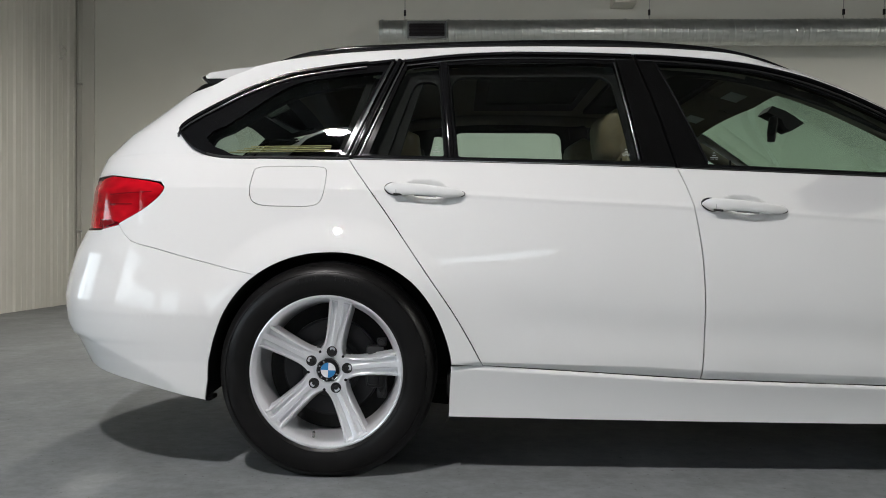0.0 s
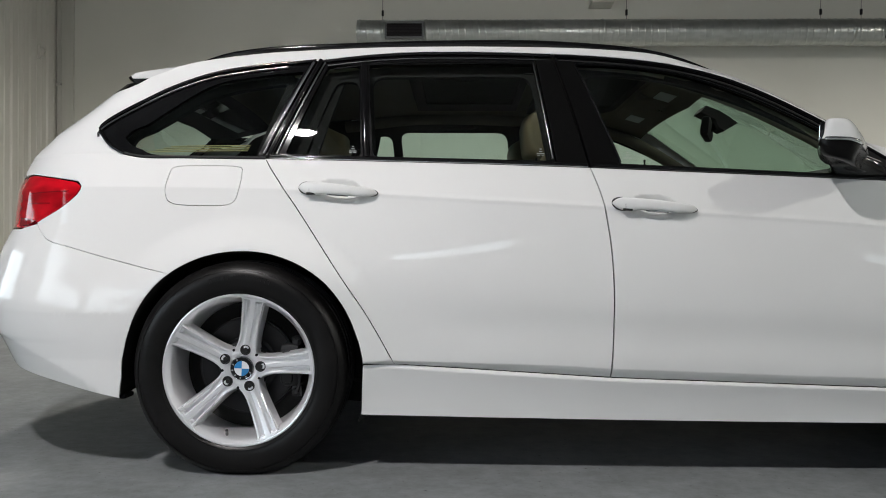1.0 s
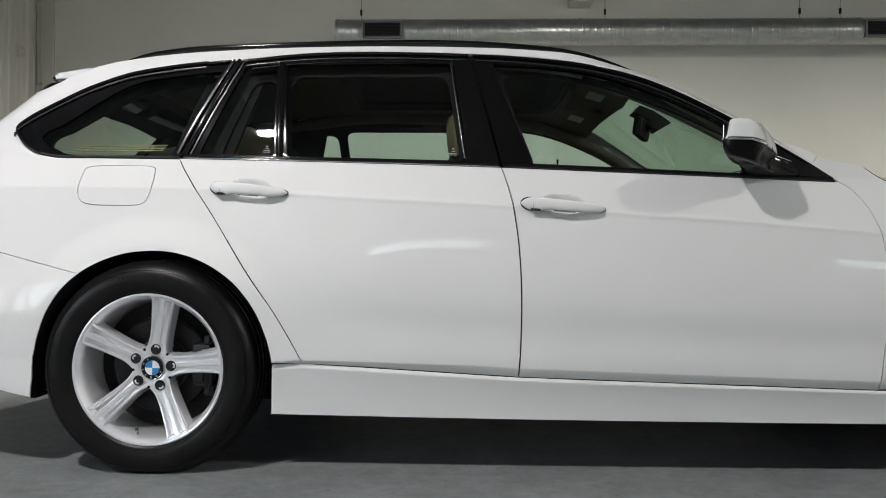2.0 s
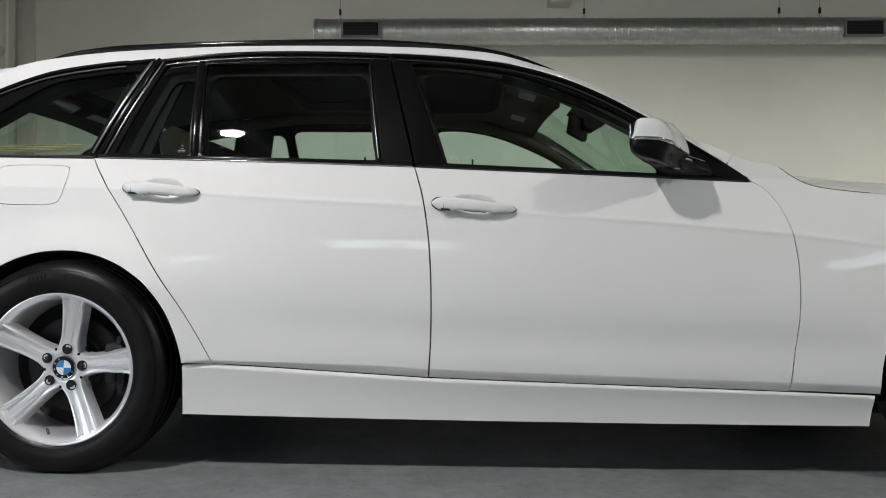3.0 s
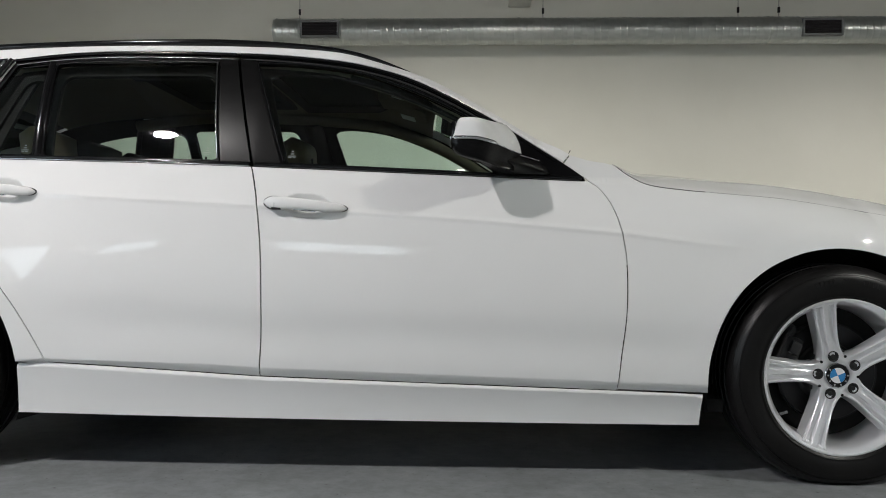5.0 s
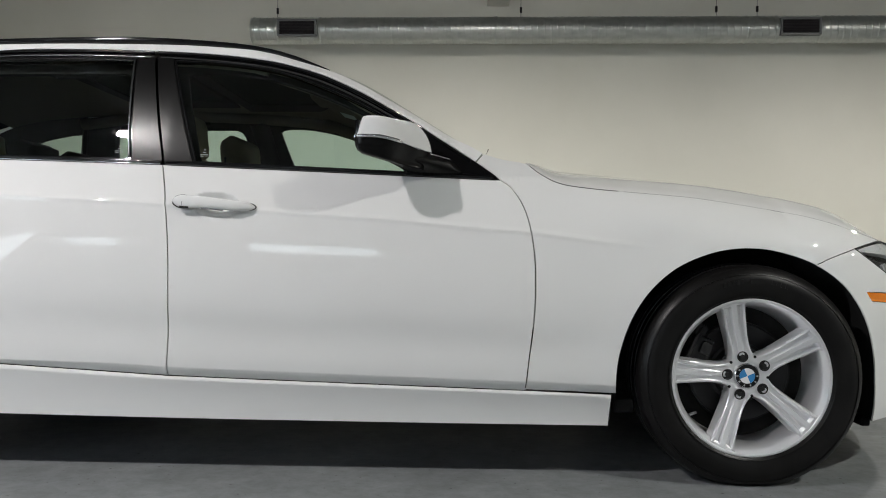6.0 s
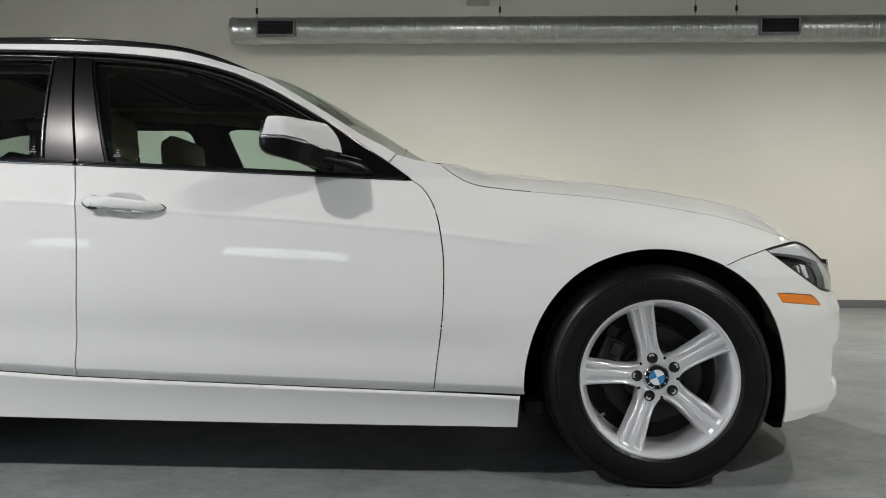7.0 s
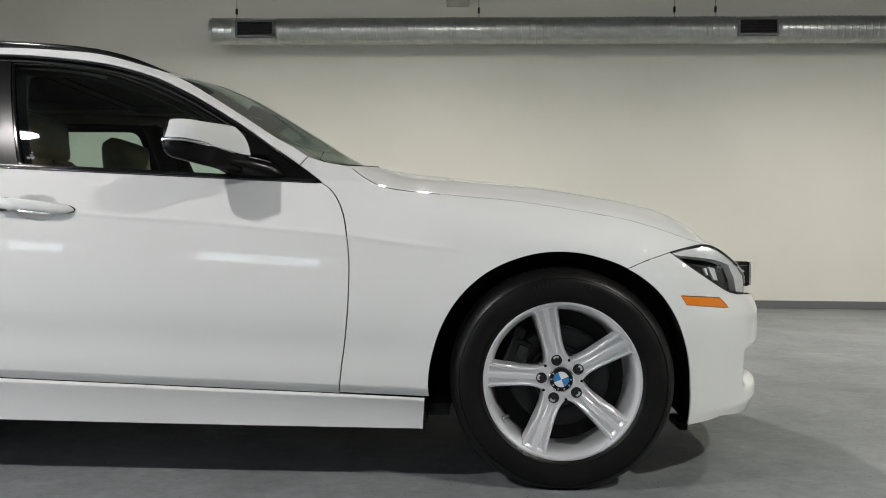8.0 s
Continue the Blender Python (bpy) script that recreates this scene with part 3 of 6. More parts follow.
# spiral duct along the far wall
DUCT_Y, DUCT_Z, DUCT_R = 5.6, 3.148, 0.149
duct = empty("ventilation_duct", "galvanised spiral ventilation duct hung along the white wall", "duct", (-0.52, DUCT_Y, DUCT_Z))
xs = np.arange(0, 13.4, 0.006)
nu = 36
ang = np.arange(nu) * 2 * math.pi / nu
ph = (xs[:, None] - 0.075 * ang[None, :] / (2 * math.pi)) / 0.075
ph = np.abs(ph - np.round(ph)) * 0.075
rad = DUCT_R + 0.0042 * np.exp(-(ph / 0.0062) ** 2)
for joint in (0.03, 0.30, 0.79, 2.80, 5.60, 5.93, 6.38):
    rad = rad + 0.006 * np.exp(-((xs[:, None] - joint) / 0.014) ** 4)
vs = np.stack([np.broadcast_to(xs[:, None], rad.shape), rad * np.cos(ang), rad * np.sin(ang)], -1).reshape(-1, 3)
fs = [(i * nu + j, i * nu + (j + 1) % nu, (i + 1) * nu + (j + 1) % nu, (i + 1) * nu + j) for i in range(len(xs) - 1) for j in range(nu)]
fs += [tuple(range(nu))[::-1], tuple((len(xs) - 1) * nu + j for j in range(nu))]
me = bpy.data.meshes.new("pipe")
me.from_pydata(vs.tolist(), [], fs)
me.polygons.foreach_set("use_smooth", [True] * len(me.polygons))
me.set_sharp_from_angle(angle=radians(50))
link("pipe", me, DUCT, duct)


def duct_grille(x0, x1):
    fr = bmesh.new()
    zt, zb_, yf = 0.068, -0.082, -0.164
    for a, b, c, d in ((x0 - 0.02, x1 + 0.02, zt, zt + 0.02), (x0 - 0.02, x1 + 0.02, zb_ - 0.02, zb_), (x0 - 0.02, x0, zb_, zt), (x1, x1 + 0.02, zb_, zt)):
        box(fr, a, b, yf - 0.012, -0.09, c, d, 0.002)
    g = part("grille_frame", fr, SKIRT, duct, "flat steel frame of the air grille")
    part("grille_backing", box(bmesh.new(), x0, x1, yf + 0.004, -0.10, zb_, zt), GRILLE, g)
    n = 9
    for i in range(n):
        z = zb_ + (zt - zb_) * (i + 0.5) / n
        part("slat", box(bmesh.new(), x0, x1, yf - 0.004, yf + 0.006, z - 0.004, z + 0.004), GRILLE, g)


duct_grille(0.345, 0.745)
duct_grille(5.955, 6.355)
for hx in (0.285, 3.08, 5.28, 5.735):
    bm = tube(bmesh.new(), [(hx, 0, DUCT_R), (hx, 0, CEILING - DUCT_Z - 0.002)], 0.0035, 6)
    h = part("hanger_wire", bm, SKIRT, duct, "thin dark hanger wire")
    part("clamp", box(bmesh.new(), hx - 0.012, hx + 0.012, -0.012, 0.012, 0.20, 0.265, 0.004), GRILLE, h, "small dark cable clamp")

unit = empty("ceiling_box", "small grey junction box hung from the ceiling", "box", (2.31, 5.80, CEILING))
part("casing", box(bmesh.new(), -0.13, 0.13, -0.13, 0.13, -0.775, -0.64, 0.008), SHEET, unit)
part("rod", tube(bmesh.new(), [(0, 0, -0.64), (0, 0, 0)], 0.014), SHEET, unit, "", 40)

# hairline cracks of the floor
crack = bmesh.new()
random.seed(5)
for pts in (((3.30, -0.19), (3.50, -0.21), (3.72, -0.235), (3.90, -0.21), (4.25, -0.18), (4.8, -0.26)), ((-2.4, -0.62), (-1.9, -0.45), (-1.37, -0.24), (-1.2, -0.13), (-1.0, 0.05))):
    line = [(a + random.uniform(-.004, .004), b + random.uniform(-.006, .006)) for a, b in curve(pts, 0.05)]
    for (a, b), (c, d) in zip(line, line[1:]):
        w = 0.0022
        q = [crack.verts.new((p, r, 0.0012)) for p, r in ((a, b - w), (c, d - w), (c, d + w), (a, b + w))]
        crack.faces.new(q)
tagged(part("floor_crack", crack, SKIRT), "dark hairline crack in the concrete floor", "crack", "", "stuff")

# ---------------------------------------------------------------- the car
car = empty("estate_car", "white estate car with black window trim and silver alloys", "car")
R_REAR, R_FRONT = 0.360, 0.378



def arch_line(cx, *stops):
    a, r = zip(*stops)
    n = int(abs(a[-1] - a[0]) / 2)
    k = -1 if a[0] > a[-1] else 1
    return [(cx + rr * math.cos(radians(aa)), HUB + rr * math.sin(radians(aa))) for aa in np.linspace(a[0], a[-1], n) for rr in (float(interp(aa * k, [v * k for v in a], r)),)]


# shut lines, as seen from the side
B_SHUT = curve([(1.057, 0.928), (1.066, 0.901), (1.086, 0.829), (1.100, 0.744), (1.109, 0.659), (1.114, 0.543), (1.113, 0.410), (1.107, 0.296)])
F_SHUT = curve([(2.088, 0.887), (2.120, 0.864), (2.151, 0.819), (2.172, 0.760), (2.185, 0.685), (2.190, 0.619), (2.189, 0.521), (2.183, 0.439), (2.173, 0.357), (2.163, 0.264)])
R_SHUT = curve([(0.047, 0.958), (0.068, 0.925), (0.094, 0.890), (0.123, 0.850), (0.167, 0.790), (0.257, 0.660), (0.314, 0.577), (0.371, 0.494), (0.420, 0.412), (0.464, 0.330)])


def belt(x0, x1):
    n = max(2, int(abs(x1 - x0) / 0.02))
    return [(x0 + (x1 - x0) * i / n, float(belt_z(x0 + (x1 - x0) * i / n))) for i in range(n + 1)]


def foot(x0, x1):
    n = max(2, int(abs(x1 - x0) / 0.02))
    return [(x0 + (x1 - x0) * i / n, float(low_z(x0 + (x1 - x0) * i / n))) for i in range(n + 1)]


def cup(cx, cz):
    """Hollow behind a door handle."""
    def dent(s, z):
        q = (np.abs(s - cx) / 0.072) ** 2.6 + ((z - cz + 0.078 * (s - cx)) / 0.039) ** 2
        return -0.030 * np.clip(1 - q, 0, 1) ** 1.25
    return dent


HANDLES = ((0.287, 0.853), (1.238, 0.805))
front_doors = panel("front_door", chain(B_SHUT, foot(1.107, 2.163), F_SHUT[::-1], belt(2.088, 1.057)), PAINT, car, "", grid=0.016, gap=0.0021, dent=cup(HANDLES[1][0] + 0.005, HANDLES[1][1]), fine=(HANDLES[1][0], HANDLES[1][1], 0.11, 0.055))
rear_doors = panel("rear_door", chain(R_SHUT, foot(0.464, 1.107), B_SHUT[::-1], belt(1.057, 0.047)), PAINT, car, "", grid=0.016, gap=0.0021, dent=cup(HANDLES[0][0] + 0.005, HANDLES[0][1]), fine=(HANDLES[0][0], HANDLES[0][1], 0.11, 0.055))

# side skirts
SILL = chain(curve([(0.369, 0.329), (0.365, 0.260), (0.362, 0.176)]), curve([(0.362, 0.174), (0.9, 0.168), (1.43, 0.164), (2.408, 0.160)]), curve([(2.408, 0.160), (2.414, 0.253)]),
             [(x, z + 0.0012) for x, z in foot(2.414, 0.369)])
panel("side_skirt", SILL, PAINT, car, "", shape=sill_w, depth=0.003, marks=[(x, float(low_z(x)) - d) for x in np.arange(0.38, 2.40, 0.015) for d in (0.004, 0.007, 0.011, 0.016)])

# rear quarter, with the rear pillar
DLO_REAR = curve([(0.047, 0.958), (-0.20, 0.962), (-0.365, 0.966), (-0.445, 0.995), (-0.489, 1.037), (-0.502, 1.061), (-0.470, 1.093), (-0.367, 1.155), (-0.281, 1.203), (-0.156, 1.252), (-0.008, 1.280), (0.09, 1.292)])
ROOF_LOW = curve([(0.09, 1.292), (0.178, 1.302), (0.27, 1.314), (0.367, 1.325), (0.46, 1.331), (0.56, 1.334), (0.742, 1.332), (0.928, 1.325), (1.112, 1.314), (1.25, 1.300), (1.374, 1.279), (1.512, 1.238), (1.651, 1.173), (1.808, 1.081), (1.922, 1.005), (2.014, 0.944)])
ROOF_TOP = curve([(-0.285, 1.282), (-0.197, 1.305), (-0.011, 1.331), (0.178, 1.344), (0.367, 1.352), (0.555, 1.355), (0.743, 1.354), (0.929, 1.350), (1.115, 1.342), (1.302, 1.325), (1.42, 1.297), (1.524, 1.265), (1.596, 1.236), (1.685, 1.185), (1.803, 1.113), (1.918, 1.040), (1.993, 0.999), (2.036, 0.971)])
SEAM_R = curve([(-0.213, 0.598), (-0.315, 0.6205), (-0.422, 0.6475), (-0.532, 0.6765), (-0.590, 0.690), (-0.624, 0.703), (-0.650, 0.726), (-0.672, 0.750)])
ARCH_R = arch_line(0, (4, 0.372), (20, 0.368), (46, 0.371), (70, 0.364), (92, 0.359), (126.2, 0.361))
QUARTER_S = skin([(-0.30, 1.272), (-0.371, 1.241), (-0.432, 1.209), (-0.52, 1.190), (-0.62, 1.148), (-0.72, 1.07), (-0.80, 1.015), (-0.845, 0.975), (-0.852, 0.917)])
QUARTER = skin(chain(R_SHUT[::-1], DLO_REAR, ROOF_LOW[1:], ROOF_TOP[::-1])) + curve(QUARTER_S) + skin(curve([(-0.74, 0.914), (-0.536, 0.884), (-0.521, 0.868), (-0.533, 0.841), (-0.589, 0.797), (-0.674, 0.755)])) + \
    skin(SEAM_R[::-1]) + ARCH_R[::-1] + [(0.371, 0.3325)]
FUEL = curve([(-0.23, 0.930), (-0.13, 0.9335), (-0.035, 0.930), (-0.0185, 0.912), (-0.022, 0.850), (-0.045, 0.811), (-0.13, 0.806), (-0.222, 0.812), (-0.250, 0.842), (-0.247, 0.905)], 0.008, True)
panel("body_side", chain(QUARTER), PAINT, car, "", holes=[FUEL], grid=0.009, depth=0.005, gap=0.0009)
panel("fuel_flap", FUEL, PAINT, car, "", gap=0.0013)

# front wing
HOOD_LINE = curve([(2.038, 0.970), (2.10, 0.952), (2.165, 0.940), (2.214, 0.906), (2.276, 0.876), (2.378, 0.861), (2.514, 0.850), (2.681, 0.836), (2.856, 0.811), (2.98, 0.790), (3.08, 0.763), (3.17, 0.734), (3.251, 0.711)])
ARCH_F = arch_line(WHEELBASE, (60.7, 0.378), (73, 0.375), (88, 0.376), (111, 0.379), (124, 0.383), (139, 0.384), (152, 0.383), (166, 0.382), (187, 0.387))
LAMP_TIP = (3.125, 0.685)
SEAM_F = curve([(2.995, 0.6365), (3.05, 0.6605), LAMP_TIP])
WING = skin(chain(F_SHUT[::-1], curve([(2.088, 0.889), (2.016, 0.942)]), curve([(2.016, 0.942), (2.038, 0.970)]), HOOD_LINE, curve([(3.251, 0.709), (3.179, 0.698), LAMP_TIP]), SEAM_F[::-1], ARCH_F, [(2.425, 0.2605), (2.163, 0.267)]))
panel("front_wing", chain(WING), PAINT, car, "", grid=0.016, depth=0.005)

# bumpers
END_R, END_F = X_REAR - L_END, X_FRONT + L_END
BUMP_R_TOP = SEAM_R + curve([(-0.674, 0.750), (-0.742, 0.737)])
bump_r = skin(BUMP_R_TOP) + [(s, 0.735) for s in np.linspace(skin([(-0.742, 0.735)])[0][0] - 0.01, END_R, 30)] + [(END_R, z) for z in np.linspace(0.72, 0.33, 22)] + \
    [(s, 0.30) for s in np.linspace(END_R, skin([(-0.80, 0.297)])[0][0], 24)] + skin(curve([(-0.76, 0.292), (-0.603, 0.272), (-0.472, 0.246), (-0.364, 0.224)])) + skin(arch_line(0, (192.6, 0.372), (188, 0.364), (183, 0.355), (172, 0.353), (160, 0.352), (135, 0.360), (126.2, 0.361)))


def facet_edge(x):
    return interp(x, (-1.0, -0.87, -0.78, -0.685, -0.61, -0.55, -0.49, -0.40), (0.46, 0.425, 0.40, 0.37, 0.34, 0.315, 0.285, 0.22))


def bumper_facet(s, z):
    """Slanting hollow below the bumper's corner."""
    x = surface(s, z)[..., 0]
    d = facet_edge(x) - z
    return -0.20 * np.minimum(0.5 * (d + np.sqrt(d * d + 1e-5)), 0.12)


facet_marks = [(s, float(facet_edge(float(surface(s, 0.36)[0]))) + d) for s in np.arange(END_R, -0.42, 0.010) for d in (-0.005, 0.0, 0.005)]
panel("rear_bumper", chain(bump_r), PAINT, car, "", grid=0.012, marks=facet_marks, dent=bumper_facet, depth=0.005, gap=0.0007)
lamp_low = curve([LAMP_TIP, (3.167, 0.657), (3.223, 0.622), (3.285, 0.587), (3.333, 0.565), (3.369, 0.556)])
s_low = skin([(3.369, 0.556)])[0][0]
bump_f = skin(SEAM_F) + skin(lamp_low) + [(s, interp(s, (s_low, END_F), (0.556, 0.53))) for s in np.linspace(s_low + 0.01, END_F, 25)] + [(END_F, z) for z in np.linspace(0.52, 0.14, 20)] + \
    [(s, interp(s, (skin([(3.30, 0.19)])[0][0], END_F), (0.192, 0.13))) for s in np.linspace(END_F, skin([(3.30, 0.19)])[0][0], 20)][1:] + skin(curve([(3.26, 0.186), (3.184, 0.180)])) + skin(arch_line(WHEELBASE, (-18.5, 0.392), (-11, 0.384), (-1, 0.376), (9.5, 0.376), (20, 0.377), (31, 0.380), (43, 0.382), (60.7, 0.378)))
MARKER = [(3.153, 0.560), (3.22, 0.556), (3.291, 0.550), (3.311, 0.534), (3.329, 0.517), (3.25, 0.525), (3.172, 0.532), (3.162, 0.547)]
marker = skin(chain(*[curve([a, b], 0.012) for a, b in zip(MARKER, MARKER[1:] + MARKER[:1])]))


def intake(s, z):
    """Air intake in the lower bumper, with the lip under it."""
    return -0.036 * soft_step(3.38, 3.47, s) * np.exp(-((z - 0.318) / 0.058) ** 6)


bf = panel("front_bumper", chain(bump_f), PAINT, car, "", holes=[marker], grid=0.012, dent=intake, depth=0.005, gap=0.0008)
for i, ob in enumerate(panel("side_marker", marker, AMBER, car, "amber side marker reflector", off=-0.001, bulge=0.002, gap=0.0012, grid=0.012)):
    ob.parent = bf[i]

# headlamps: clear lens over chrome and dark bowls
LAMP_TOP = curve([LAMP_TIP, (3.179, 0.698), (3.251, 0.709), (3.303, 0.701), (3.354, 0.676), (3.397, 0.644), (3.43, 0.620)])
lamp_loop = chain(skin(LAMP_TOP) + curve(skin([(3.43, 0.620), (3.426, 0.585), (3.42, 0.548)])) + skin(curve([(3.42, 0.548), (3.369, 0.557), (3.333, 0.566), (3.285, 0.588), (3.223, 0.623), (3.167, 0.658)])))
lamp_loop = lamp_loop[:-1] if math.dist(lamp_loop[0], lamp_loop[-1]) < 0.004 else lamp_loop
lenses = panel("headlamp", lamp_loop, CLEAR, car, "clear headlamp lens with dark bowls and chrome strips", off=-0.002, gap=0.003, grid=0.014)
brow = chain(skin(curve([LAMP_TIP, (3.179, 0.698), (3.251, 0.709), (3.303, 0.701), (3.354, 0.676), (3.385, 0.652)]) + curve([(3.370, 0.640), (3.30, 0.659), (3.24, 0.667), (3.15, 0.674)])))
backs = panel("bowl", lamp_loop, LAMP_GREY, car, "", off=-0.075, gap=0.006, grid=0.02, depth=-0.07)
brows = panel("chrome_brow", brow, BROW, car, "bright silver brow strip", off=-0.005, gap=0.004, grid=0.008)
for i, sign in enumerate((1, -1)):
    for o in (backs[i], brows[i]):
        o.parent = lenses[i]
    for (xa, za), (xb, zb_), rad in (((3.245, 0.655), (3.252, 0.628), 0.004), ((3.333, 0.650), (3.340, 0.590), 0.003)):
        ends = surface(*np.array(skin([(xa, za), (xb, zb_)])).T, -0.035)
        part("lamp_blade", tube(bmesh.new(), [(p[0], p[1] * sign, p[2]) for p in ends], rad, 8), LAMP_SILVER, lenses[i], "slim silver blade", 60)
inner = chain(skin(curve([(3.165, 0.667), (3.24, 0.662), (3.30, 0.655), (3.350, 0.641)]) + curve([(3.363, 0.605), (3.371, 0.567)]) + curve([(3.333, 0.572), (3.285, 0.594), (3.223, 0.629), (3.172, 0.660)])))
for i, o in enumerate(panel("inner_bezel", inner, LAMP_GREY, car, "dark glossy inner bezel", off=-0.030, gap=0.001, grid=0.02, depth=0.03)):
    o.parent = lenses[i]
for loop, nm, lab in (([(3.282, 0.652), (3.308, 0.648), (3.318, 0.600), (3.302, 0.604), (3.290, 0.625)], "reflector", "bright faceted reflector"), ([(3.262, 0.648), (3.274, 0.646), (3.278, 0.622), (3.268, 0.626)], "reflector", "small silver reflector")):
    facet = skin(chain(*[curve([p, q], 0.008) for p, q in zip(loop, loop[1:] + loop[:1])]))
    for i, o in enumerate(panel(nm, facet, LAMP_SILVER, car, lab, off=-0.024, gap=0.0005, grid=0.008, depth=0.006, bulge=0.004)):
        o.parent = lenses[i]
# chrome ball added as the bright highlight dot inside the lamp
for i, sign in enumerate((1, -1)):
    c = surface(*np.array(skin([(3.318, 0.648)])[0]), -0.016)
    bm = bmesh.new()
    bmesh.ops.create_uvsphere(bm, u_segments=16, v_segments=10, radius=0.008)
    bm.transform(Matrix.Translation((c[0], c[1] * sign, c[2])))
    part("lamp_glint", bm, CHROME, lenses[i], "small chrome ball standing in for a bright glint", 80)
# opaque pale panel imitates the bright wall showing through the clear lens edge
edge = chain(skin(curve([(3.345, 0.674), (3.372, 0.658), (3.398, 0.640)]) + curve([(3.420, 0.610), (3.420, 0.580), (3.414, 0.558)]) + curve([(3.374, 0.563), (3.362, 0.615)])))
for i, o in enumerate(panel("lens_edge", edge, LAMP_SILVER, car, "pale panel standing in for the wall seen through the lens edge", off=-0.005, gap=0.001, grid=0.01, depth=0.02)):
    o.parent = lenses[i]

# tail lamps
TAIL = skin(curve([(-0.735, 0.911), (-0.64, 0.898), (-0.540, 0.8805), (-0.523, 0.867), (-0.536, 0.841), (-0.591, 0.7965), (-0.676, 0.755), (-0.735, 0.738)]))
s_tail = TAIL[-1][0]
tail_loop = chain(TAIL + [(s, interp(s, (END_R + 0.35, s_tail), (0.745, 0.738))) for s in np.linspace(s_tail - 0.012, END_R + 0.38, 22)] + [(END_R + 0.38, z) for z in np.linspace(0.76, 0.88, 10)] + [(s, interp(s, (END_R + 0.35, TAIL[0][0]), (0.895, 0.911))) for s in np.linspace(END_R + 0.38, TAIL[0][0] - 0.012, 22)])
tails = panel("tail_lamp", tail_loop, RED, car, "glossy red wraparound tail lamp", off=-0.001, gap=0.0012, bulge=0.005, grid=0.014)
seals = panel("lamp_seal", tail_loop, DARK_RED, car, "dark red lamp edge", holes=[inset(tail_loop, 0.0012).tolist()], off=-0.004, gap=0.0002)
low_t = chain(skin(curve([(-0.675, 0.7575), (-0.70, 0.768), (-0.76, 0.772)]) + curve([(-0.76, 0.742), (-0.72, 0.7425), (-0.690, 0.752)])))
darks = panel("dark_segment", low_t, DARK_RED, car, "dark red lower lamp segment", off=0.0055, gap=0.002, depth=0.004)
ribs = panel("light_bar", chain(skin(curve([(-0.560, 0.8535), (-0.66, 0.851), (-0.72, 0.849)]) + curve([(-0.72, 0.8455), (-0.66, 0.8475), (-0.560, 0.850)]))), DARK_RED, car, "", off=0.0056, gap=0.0004, depth=0.004)
bars = panel("light_bar", chain(skin(curve([(-0.625, 0.8155), (-0.68, 0.817), (-0.72, 0.818)]) + curve([(-0.72, 0.8145), (-0.68, 0.8135), (-0.625, 0.8125)]))), DARK_RED, car, "", off=0.0062, gap=0.0004, depth=0.004)
for i in (0, 1):
    for o in (seals[i], darks[i], ribs[i], bars[i]):
        o.parent = tails[i]

# tailgate with rear window
gate_edge = [s for s, _ in curve(QUARTER_S)]
gate_z = [z for _, z in curve(QUARTER_S)]
def gate_rows(z0, z1, n, s_in, m=14, off=0.0):
    out = []
    for z in np.linspace(z0, z1, n):
        s0 = END_R + 0.372 if z < 0.916 else float(interp(z, gate_z[::-1], gate_edge[::-1]))
        out.append(surface(np.linspace(s0 - 0.003, s_in, m), z, off))
    return out


GLASS_EDGE = END_R + 0.46
gate = loft("tailgate", gate_rows(0.738, 1.005, 24, END_R, 24), PAINT, car, "", 0.0)
loft("tailgate_top", [surface(np.linspace(GLASS_EDGE, END_R, 16), z) for z in np.linspace(1.225, 1.243, 3)], GLOSS_BLACK, gate, "", 0.0)
for sign in (1, -1):
    loft("tailgate_side", [[(x, y * sign, z) for x, y, z in r] for r in gate_rows(1.005, 1.225, 16, GLASS_EDGE, 8)], GLOSS_BLACK, gate, "", 0.0, False)
loft("rear_window", [surface(np.linspace(GLASS_EDGE + 0.004, END_R, 16), z, -0.002) for z in np.linspace(1.003, 1.228, 12)], GLASS, gate, "tinted rear window", 0.0).visible_shadow = False

# roof, windscreen, bonnet
def edge_at(pts, x):
    a = np.array(pts)
    return float(interp(x, a[:, 0], a[:, 1]))


def crown(x, zt, rise, n=14, lean=0.8):
    """Cross-section from the roof edge at height zt up to the middle."""
    p = surface(x, zt)
    w = -p[1]
    out = []
    for k in np.linspace(0, 1, n):
        y = w * (1 - k)
        out.append((float(p[0]), -y, zt + rise * (1 - (1 - k) ** 2.2)))
    return out


roof_rows = [crown(x, edge_at(ROOF_TOP, x), float(interp(x, (-0.3, 0.0, 0.6, 1.3, 1.56), (0.040, 0.050, 0.058, 0.055, 0.050)))) for x in np.linspace(-0.29, 1.555, 60)]
loft("roof_panel", roof_rows, PAINT, car, "", 0.01)
scr = []
for k in np.linspace(0, 1, 26):
    x = 1.560 + (2.036 - 1.560) * k
    zt = edge_at(ROOF_TOP, x) - 0.004
    p = surface(x, zt)
    row = []
    for j in np.linspace(0, 1, 14):
        lead = 0.06 + 0.075 * k
        row.append((x + lead * j ** 1.3, float(p[1]) * (1 - j) + 0.008 * (1 - j), zt + 0.052 * (1 - k) * (1 - (1 - j) ** 2.2) + 0.012 * k * j))
    scr.append(row)
loft("windscreen", scr, SCREEN, car, "green-tinted windscreen", 0.0).visible_shadow = False

